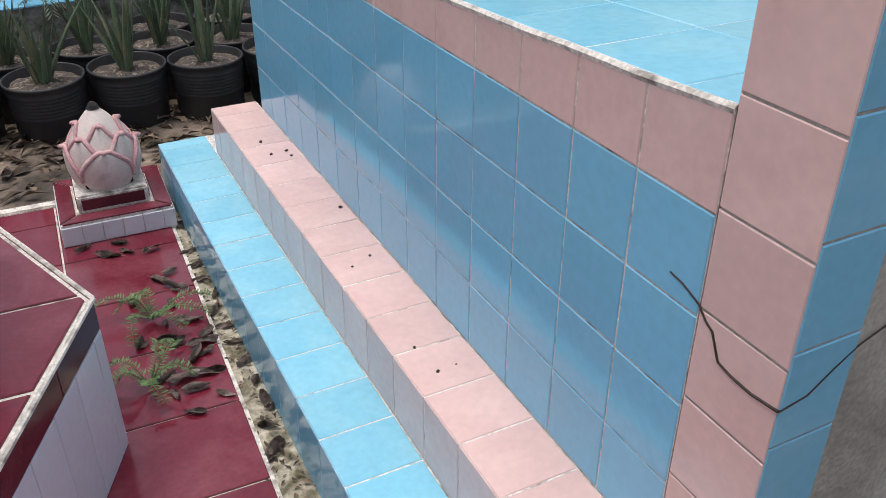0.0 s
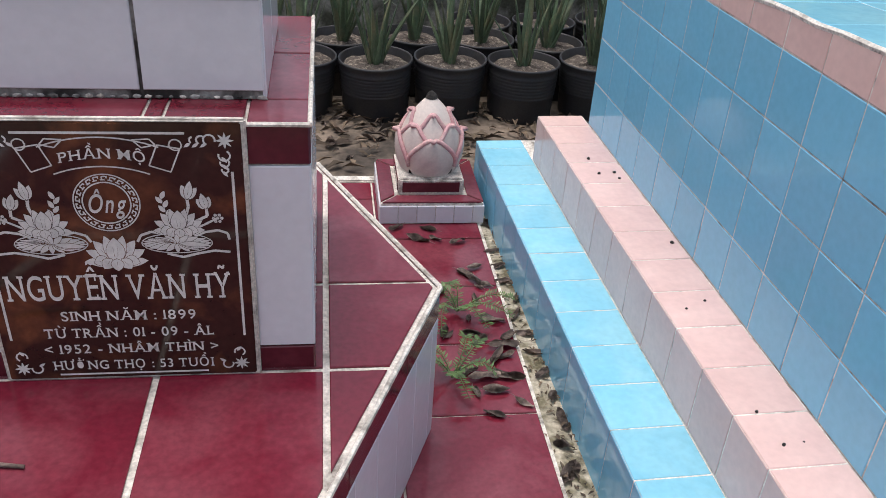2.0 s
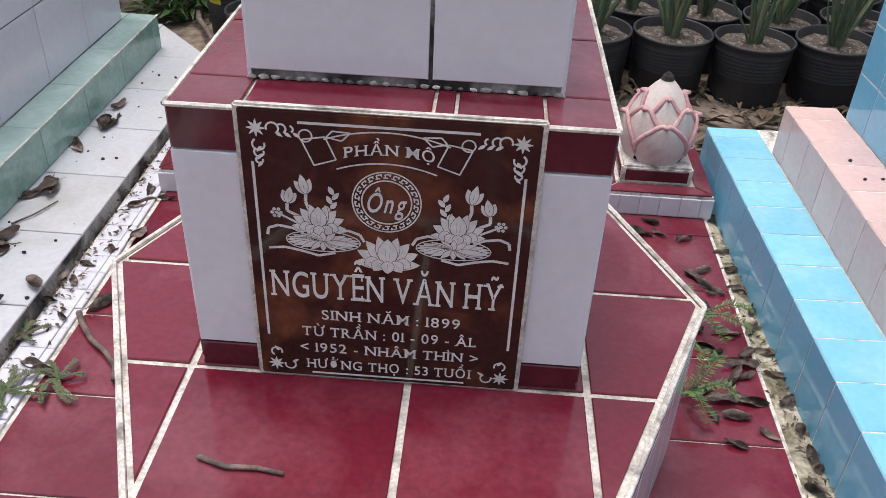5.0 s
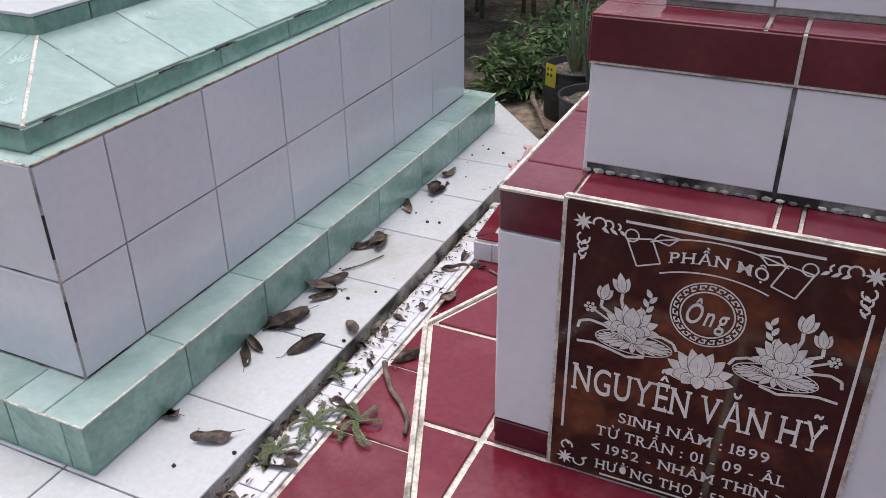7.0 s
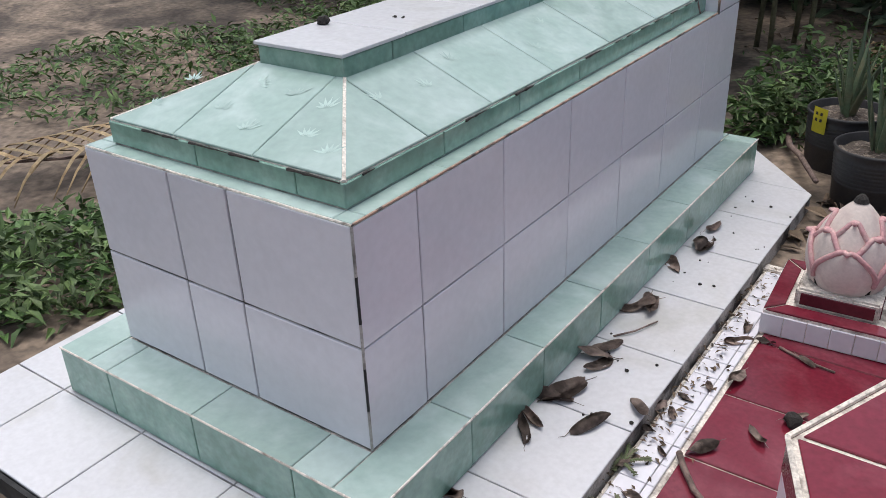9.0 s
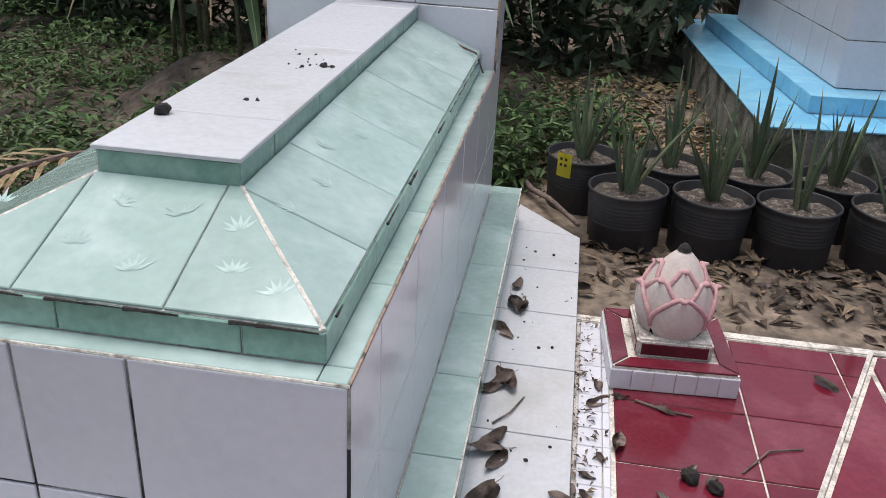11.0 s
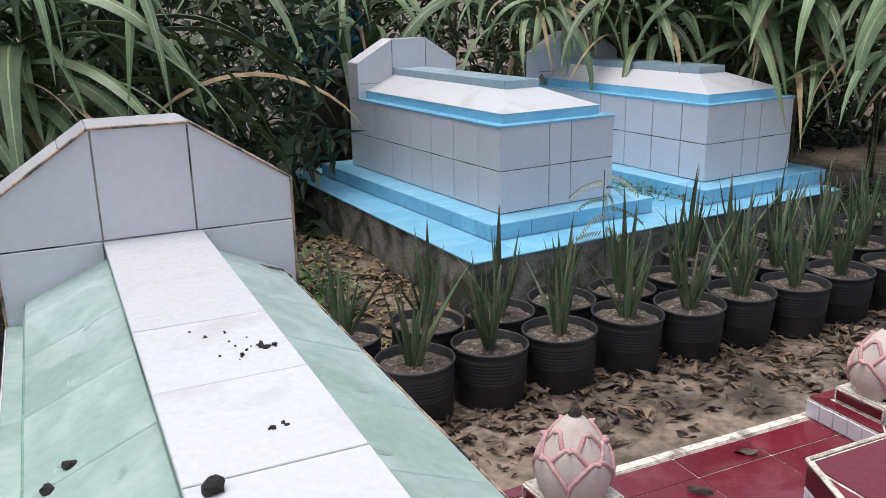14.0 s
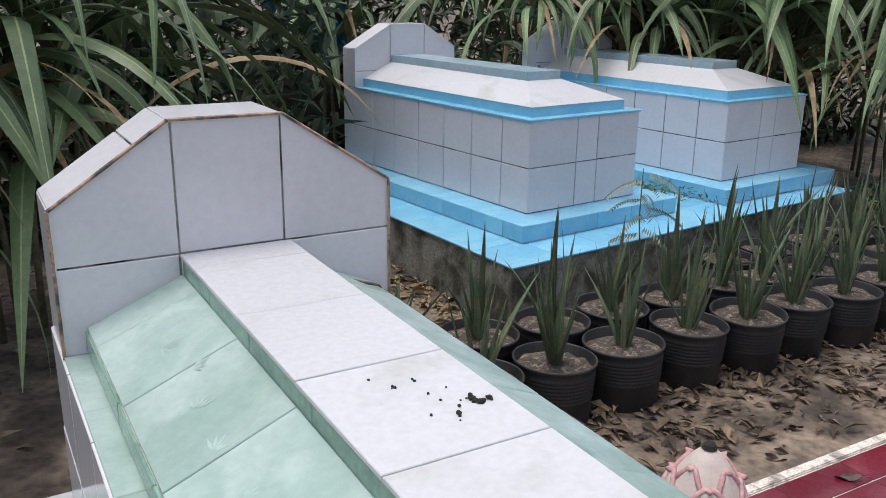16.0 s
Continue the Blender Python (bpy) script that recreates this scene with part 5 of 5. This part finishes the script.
leaf_cloud("leaf_litter", "brown dead leaves scattered on the soil", "leaf litter", M_LITTER, 1700, litter_spot, (0.03, 0.11), 8, 0.25)


def crumb_spot(rng):
    r = rng.random()
    if r < 0.5:
        x, y = rng.uniform(0.80, 0.885), rng.uniform(-0.6, 1.5)
        z = -0.008
    else:
        x, y = rng.normal(-0.9, 0.035), rng.uniform(-0.2, 1.5)
        z = 0.006
    return np.array((x, y, z + 0.006 * rng.random()))


leaf_cloud("debris", "fine dark leaf debris and moss in the joints", "debris", M_LITTER, 900, crumb_spot, (0.008, 0.026), 9, 0.3)

# ---- trunks, vat and plastic sheet at the back ----


def build_trunk(x, y, r, h, seed):
    rng = random.Random(seed)
    t = thing("tree_trunk", "slender dark tree trunk among the bushes", "tree", pose(x, y, ground_z(x, y) if abs(x) < 7 and y < 7 else -0.02), "slender trunks behind the tombs")
    lx, ly = rng.uniform(-0.3, 0.3), rng.uniform(-0.2, 0.2)
    pts = [(lx * s * s + 0.02 * math.sin(9 * s + seed), ly * s, h * s - 0.03) for s in [i / 8 for i in range(9)]]
    part("trunk", tube(pts, r, 9, 0.55), M_BARK, t, "", True)
    for k in range(3):
        s = 0.5 + 0.15 * k
        p = Vector((lx * s * s, ly * s, h * s))
        a = rng.uniform(0, math.tau)
        part("limb", tube([p, p + Vector((0.25 * math.cos(a), 0.25 * math.sin(a), 0.25)), p + Vector((0.5 * math.cos(a), 0.5 * math.sin(a), 0.65))], r * 0.45, 6, 0.4), M_BARK, t, "", True)


for k, (tx, ty, tr) in enumerate(((0.35, 7.2, 0.045), (-0.4, 7.5, 0.06), (1.9, 7.4, 0.05), (2.9, 7.0, 0.06), (-2.6, 6.8, 0.07), (-3.8, 6.4, 0.08), (4.4, 6.6, 0.07), (1.2, 7.9, 0.04))):
    build_trunk(tx, ty, tr, 3.4, k)


def build_vat():
    t = thing("water_vat", "large dark clay vat standing among bushes", "vat", pose(0.62, 7.35, -0.03))
    part("body", lathe([(0.2, 0.0), (0.28, 0.0), (0.38, 0.2), (0.44, 0.5), (0.43, 0.74), (0.41, 0.82), (0.45, 0.85), (0.45, 0.88), (0.38, 0.88), (0.36, 0.8), (0.3, 0.7)], 32), M_VAT, t, "", True)


def build_sheet():
    bm = bmesh.new()
    n = 12
    g = [[bm.verts.new((0.9 * i / n - 0.45, 0.12 * math.sin(i * 1.3 + j) + 0.1 * math.sin(j * 2.1), 0.45 * j / n - 0.05 * math.sin(i * 1.9) - 0.25 * abs(i / n - 0.5))) for i in range(n + 1)] for j in range(n + 1)]
    for j in range(n):
        for i in range(n):
            bm.faces.new((g[j][i], g[j][i + 1], g[j + 1][i + 1], g[j + 1][i]))
    bmesh.ops.solidify(bm, geom=bm.faces[:], thickness=0.006)
    ob = part("plastic_sheet", bm, M_TARP, None, "", True)
    ob.matrix_world = pose(0.62, 7.35, 0.98, 0, 0, 10)
    tagged(ob, "crumpled pale blue plastic sheet over the vat", "plastic sheet")


build_vat()
build_sheet()


def build_fallen_top():
    """Broken cane tops leaning over the second tomb, half green and half dry."""
    rng = random.Random(77)
    foot = Vector((1.45, 5.42, 0.0))
    t = thing("fallen_cane", "broken cane top with green and dry leaves leaning on a tomb", "cane plant", pose(*foot))
    part("stem", tube([(0, 0, -0.03), (0.04, -0.03, 0.7), (0.10, -0.14, 1.25), (0.14, -0.34, 1.42)], 0.018, 8, 0.6), M_STEM, t, "", True)
    for k in range(22):
        ob = new("leaf", rng.choice(CANE_DRY if k % 3 == 0 else CANE_LEAVES))
        sc = rng.uniform(0.45, 0.75)
        s = rng.random()
        ob.matrix_local = Matrix.LocRotScale((0.10 + 0.04 * s, -0.14 - 0.2 * s, 1.25 + 0.17 * s), Euler((rng.uniform(-0.3, 0.3), rng.uniform(-0.2, 0.5), rng.gauss(-2.0, 0.6))), (sc, sc, sc))
        ob.parent = t


build_fallen_top()


def build_frond():
    t = thing("palm_frond", "dry grey palm frond lying on the weeds", "palm frond", pose(-2.95, 2.35, ground_z(-2.95, 2.35) + 0.07, 0, 0, -112))
    rng = random.Random(4)
    rib = [(0.24 * i, 0.02 * math.sin(i), 0.03 + 0.05 * math.sin(i * 0.9)) for i in range(9)]
    part("rib", tube(rib, 0.014, 6, 0.4), M_TWIG, t)
    for i in range(44):
        s = 0.15 + 1.75 * i / 44
        side = 1 if i % 2 else -1
        ln = 0.55 * (1 - 0.35 * abs(s - 0.8))
        ang = side * rng.uniform(0.5, 0.8)
        bm = bmesh.new()
        rows = []
        for k in range(6):
            q = k / 5
            px, py = s + ln * q * math.cos(ang), ln * q * math.sin(ang)
            pz = 0.05 + 0.08 * math.sin(math.pi * q) - 0.08 * q + rng.uniform(-0.004, 0.004)
            ww = 0.013 * (1 - q ** 2) + 0.001
            rows.append([bm.verts.new((px - ww * math.sin(ang), py + ww * math.cos(ang), pz)), bm.verts.new((px, py, pz - 0.006)), bm.verts.new((px + ww * math.sin(ang), py - ww * math.cos(ang), pz))])
        for a, b in zip(rows, rows[1:]):
            bm.faces.new((a[0], a[1], b[1], b[0]))
            bm.faces.new((a[1], a[2], b[2], b[1]))
        part("leaflet", bm, M_CANEDRY, t)


build_frond()


def build_young_tree():
    t = thing("seedling", "feathery young tree seedling by the platform", "seedling", pose(0.60, 2.955, ground_z(0.60, 2.955)))
    part("stem", tube([(0, 0, -0.02), (0.01, 0, 0.2), (-0.01, 0.01, 0.42), (0.0, 0.02, 0.66)], 0.006, 6, 0.4), M_ALOE, t)
    rng = random.Random(8)
    for k in range(11):
        z = 0.32 + 0.033 * k
        a = 2.4 * k
        bm = bmesh.new()
        for i in range(12):
            for sd in (-1, 1):
                q = 0.02 + 0.014 * i
                p = Vector((q * math.cos(a), q * math.sin(a), z + 0.05 * math.sin(q * 12) - q * 0.7))
                d = Vector((math.cos(a + sd * 1.1), math.sin(a + sd * 1.1), -0.8)) * 0.034
                w = Vector((-d.y, d.x, 0)) * 0.16
                bm.faces.new([bm.verts.new(v) for v in (p, p + d * 0.5 + w, p + d, p + d * 0.5 - w)])
        tagged(part("frond", bm, M_ALOE, t), kind="stuff")


build_young_tree()

# ---- label on a pot ----


def build_label():
    bm = bmesh.new()
    n = 8
    g = []
    for i in range(n + 1):
        a = radians(-118 + 24 * i / n)
        g.append([bm.verts.new((0.158 * math.cos(a), 0.158 * math.sin(a), z)) for z in (0.165, 0.21, 0.265)])
    for a, b in zip(g, g[1:]):
        for k in range(2):
            bm.faces.new((a[k], b[k], b[k + 1], a[k + 1]))
    bmesh.ops.solidify(bm, geom=bm.faces[:], thickness=-0.002)
    ob = part("plastic_label", bm, M_YELLOW)
    ob.matrix_world = pose(-0.93, 2.55, ground_z(-0.93, 2.55), 0, 0, -14)
    tagged(ob, "torn bright yellow plastic label stuck on a pot", "label")
    bm = bmesh.new()
    for z in (0.235, 0.21):
        for i in range(2):
            a0, a1 = radians(-113 + 8 * i), radians(-109 + 8 * i)
            bm.faces.new([bm.verts.new((0.1595 * math.cos(a), 0.1595 * math.sin(a), q)) for a, q in ((a0, z), (a1, z), (a1, z + 0.012), (a0, z + 0.012))])
    part("print", bm, M_DIRT, ob, "dark unreadable print")


build_label()

# ---- dead leaves, twigs, droppings ----


def dead_leaf_mesh(seed):
    """A dry leaf, pointed at both ends, rolled along its rib and twisted, with a stalk."""
    rng = random.Random(seed)
    ln, w = rng.uniform(0.075, 0.12), rng.uniform(0.030, 0.050)
    curl, fold = rng.uniform(0.4, 1.9), rng.uniform(1.2, 3.4)
    twist, ph, wave = rng.uniform(-1.3, 1.3), rng.uniform(0, 6), rng.uniform(0.002, 0.007)
    bm = bmesh.new()
    n, m = 10, 6
    rows = []
    for i in range(n + 1):
        s = i / n
        ww = w * math.sin(math.pi * (0.02 + 0.96 * s) ** 0.8) ** 0.75 + 0.0006
        r = ln / curl
        x, z0 = r * math.sin(curl * (s - 0.5)), r * (1 - math.cos(curl * (s - 0.5))) * 0.7
        c, sn = math.cos(twist * (s - 0.5)), math.sin(twist * (s - 0.5))
        row = []
        for j in range(m + 1):
            q = 2 * j / m - 1
            rr = ww / fold
            py, pz = rr * math.sin(q * fold / 2), rr * (1 - math.cos(q * fold / 2)) + wave * abs(q) * math.sin(9 * s + ph + 2 * q)
            row.append(bm.verts.new((x + rng.uniform(-0.0015, 0.0015) * abs(q), py * c - pz * sn, z0 + py * sn + pz * c)))
        rows.append(row)
    for a, b in zip(rows, rows[1:]):
        for j in range(m):
            bm.faces.new((a[j], a[j + 1], b[j + 1], b[j])).smooth = True
    lo = min(v.co.z for v in bm.verts)
    for v in bm.verts:
        v.co.z -= lo
    bmesh.ops.solidify(bm, geom=bm.faces[:], thickness=0.0005)
    foot = rows[0][m // 2].co
    bm2 = tube([foot, foot + Vector((-0.012, 0.004, 0.002)), foot + Vector((-0.026, 0.002, -0.001))], 0.0008, 4, 0.7)
    tmp = bpy.data.meshes.new("stalk")
    bm2.to_mesh(tmp)
    bm2.free()
    bm.from_mesh(tmp)
    bpy.data.meshes.remove(tmp)
    return mesh_of(bm, "dead_leaf", M_DRY)


DEAD = [dead_leaf_mesh(i) for i in range(14)]


def drop_leaf(x, y, z, where, sc=1.0):
    ob = new("dead_leaf", random.choice(DEAD))
    rx = random.choice((0, 0, 180)) + random.uniform(-14, 14)
    ob.matrix_world = pose(x, y, z + (0.022 * sc if abs(rx) > 90 else -0.0005), rx, random.uniform(-10, 10), random.uniform(0, 360)) @ Matrix.Diagonal((sc, sc, sc, 1))
    tagged(ob, "curled dry brown dead leaf lying on " + where, "dead leaf", "fallen leaves")


random.seed(21)
for lx, ly in ((-1.118, 1.612), (-1.114, 1.471), (-1.09, 1.5), (-1.14, 1.31), (-1.128, 1.02), (-1.10, 1.05), (-1.111, 0.78), (-1.097, 0.705), (-1.13, 0.74), (-1.137, 0.528), (-0.94, 0.60), (-1.15, 0.125), (-1.006, 0.1), (-1.13, 0.393), (-1.005, 0.482),
               (-1.12, 0.56), (-1.09, 1.46), (-1.13, 0.43)):
    drop_leaf(lx, ly, 0.047, "white tiles", random.uniform(0.9, 1.25))
for lx, ly in ((-0.85, 1.142), (-0.79, 1.108), (-0.633, 0.821), (-0.585, 0.796), (-0.69, 0.707), (-0.671, 1.066), (-0.8, 0.898), (-0.777, 0.595), (-0.83, 0.361), (-0.86, 0.13), (-0.85, 1.07), (0.746, 0.499), (0.656, 0.441), (0.722, 0.366), (0.636, 0.808),
               (0.741, 0.856), (0.72, 1.076), (0.77, 0.544), (0.534, 1.165), (0.64, 1.16), (0.76, 0.42), (0.70, 0.42), (0.60, 1.1), (0.69, 0.6), (0.76, 0.66), (0.78, 0.32), (-0.2, 1.3), (0.1, 1.42), (0.36, 1.2)):
    drop_leaf(lx, ly, 0.003, "red tiles", random.uniform(0.6, 0.95))
for k in range(16):
    drop_leaf(random.uniform(-0.95, -0.84), random.uniform(-0.1, 1.15), 0.006, "broken mosaic strip", random.uniform(0.35, 0.7))
for k in range(14):
    drop_leaf(random.uniform(0.62, 0.79), random.uniform(0.25, 1.1), 0.003, "red tiles", random.uniform(0.4, 0.7))
for k in range(16):
    drop_leaf(0.845 + random.uniform(-0.025, 0.02), 0.1 + 0.085 * k, -0.010, "crumbling cement", random.uniform(0.55, 0.85))
for k in range(46):
    lx, ly = random.uniform(-0.7, 1.9), 1.63 + 0.55 * random.random()
    drop_leaf(lx, ly, ground_z(lx, ly), "brown soil", random.uniform(0.6, 1.1))


def build_twig(name, label, pts, r):
    ob = part(name, tube(pts, r, 7, 0.7), M_TWIG, None, "", True)
    tagged(ob, label, "twig")


build_twig("twig", "thick dry twig lying on red tiles", [(-0.815, 0.55, 0.01), (-0.79, 0.51, 0.012), (-0.745, 0.455, 0.011), (-0.70, 0.42, 0.012), (-0.66, 0.375, 0.010), (-0.645, 0.33, 0.01)], 0.008)
build_twig("twig", "short dry twig lying on the red slab", [(-0.249, -0.196, 0.390), (-0.205, -0.212, 0.391), (-0.16, -0.21, 0.391), (-0.122, -0.216, 0.390)], 0.0045)
build_twig("twig", "thin dry twig lying on red tiles", [(-0.75, 1.10, 0.005), (-0.68, 1.07, 0.007), (-0.60, 1.06, 0.005)], 0.004)
build_twig("twig", "thin bent twig lying on red tiles", [(-0.50, 0.85, 0.004), (-0.42, 0.95, 0.007), (-0.33, 0.98, 0.004)], 0.003)
build_twig("twig", "thin dry twig on white tiles", [(-1.12, 0.85, 0.05), (-1.08, 0.9, 0.053), (-1.05, 0.98, 0.05)], 0.003)
build_twig("stick", "pale dry palm stalk beside the white floor", [(-1.2, 2.75, 0.02), (-1.13, 2.55, 0.03), (-1.05, 2.38, 0.062), (-0.93, 2.15, 0.06)], 0.014)
build_twig("twig", "black forked twig lying on the green ledge", [(-1.40, 1.84, 0.775), (-1.36, 1.80, 0.77), (-1.33, 1.82, 0.755), (-1.30, 1.79, 0.70)], 0.004)


def clod_mesh(seed):
    rng = random.Random(seed)
    bm = bmesh.new()
    bmesh.ops.create_icosphere(bm, subdivisions=2, radius=1)
    for v in bm.verts:
        v.co *= 0.75 + 0.5 * rng.random()
        v.co.z = max(-0.55, v.co.z * 0.8)
    return mesh_of(bm, "clod", M_DIRT)


CLODS = [clod_mesh(i) for i in range(4)]


def clod(x, y, z, r, where):
    ob = new("clod", random.choice(CLODS))
    ob.matrix_world = pose(x, y, z + r * 0.5, 0, 0, random.uniform(0, 360)) @ Matrix.Diagonal((r, r * 0.85, r * 0.9, 1))
    tagged(ob, "small dark dry clod on " + where, "dropping", "dark clods and crumbs")


clod(-1.753, 0.518, 0.884, 0.016, "white tiles")
clod(-1.96, 0.84, 0.758, 0.013, "green tiles")
clod(-1.925, 0.878, 0.772, 0.013, "green tiles")
clod(-0.633, 0.80, 0.0, 0.024, "red tiles")
clod(-0.575, 0.77, 0.0, 0.022, "red tiles")
for k in range(16):
    clod(-1.585 + random.gauss(0, 0.022), 0.97 + random.gauss(0, 0.016), 0.884, random.uniform(0.002, 0.006), "white tiles")
for k in range(12):
    clod(-1.65 + random.gauss(0, 0.03), 1.0 + random.gauss(0, 0.07), 0.884, random.uniform(0.0015, 0.003), "white tiles")
for k in range(6):
    clod(-1.634 + random.gauss(0, 0.01), 0.652 + random.gauss(0, 0.006), 0.884, random.uniform(0.002, 0.006), "white tiles")
for k in range(10):
    yy = random.uniform(-0.2, 1.2)
    clod(*(BT @ Vector((random.uniform(0.03, 0.13), yy + 0.2, 0.32)))[:2], 0.32, random.uniform(0.002, 0.006), "pink tiles")
for k in range(34):
    clod(random.uniform(-1.14, -0.93), random.uniform(-0.2, 2.0), 0.045, random.uniform(0.0015, 0.006), "white tiles")


def build_creeper(x, y, seed, n, spread, fern, label):
    """A small creeping weed: thin runners with pairs of leaflets."""
    rng = random.Random(seed)
    t = thing("creeping_weed", label, "weed", pose(x, y, 0.002))
    for k in range(n):
        a = math.tau * k / n + rng.uniform(-0.5, 0.5)
        ln = spread * rng.uniform(0.6, 1.2)
        pts = []
        for i in range(7):
            q = i / 6
            pts.append(Vector((ln * q * math.cos(a + 0.5 * q), ln * q * math.sin(a + 0.5 * q), 0.004 + (0.06 if fern else 0.012) * math.sin(math.pi * q * 0.9))))
        run = part("runner", tube(pts, 0.0016, 5, 0.5), M_WEED, t)
        bm = bmesh.new()
        for i in range(22):
            q = 0.1 + 0.9 * i / 22
            j = min(5, int(q * 6))
            p = pts[j].lerp(pts[j + 1], q * 6 - j)
            for sd in (-1, 1):
                b = a + 0.5 * q + sd * 1.2
                d = Vector((math.cos(b), math.sin(b), rng.uniform(-0.2, 0.5))) * (0.02 if fern else 0.0075) * rng.uniform(0.7, 1.2)
                w = Vector((-d.y, d.x, 0)) * (0.14 if fern else 0.38)
                bm.faces.new([bm.verts.new(v) for v in (p, p + d * 0.5 + w, p + d, p + d * 0.5 - w)])
        tagged(part("foliage", bm, M_WEED if fern else M_WEEDDRY, run), kind="stuff")


build_creeper(0.67, 0.70, 1, 7, 0.15, True, "wilted feathery green weed on red tiles")
build_creeper(0.62, 0.42, 2, 6, 0.13, True, "wilted feathery weed sprig on red tiles")
build_creeper(-0.86, 0.28, 3, 9, 0.09, False, "small grey green creeping weed on the tiles")
build_creeper(-0.77, 0.33, 4, 8, 0.09, False, "small grey green creeping weed on the tiles")
build_creeper(-0.91, 0.46, 5, 7, 0.06, False, "small grey green creeping weed on the tiles")
build_creeper(-0.89, 0.16, 6, 8, 0.07, False, "small grey green creeping weed on the tiles")
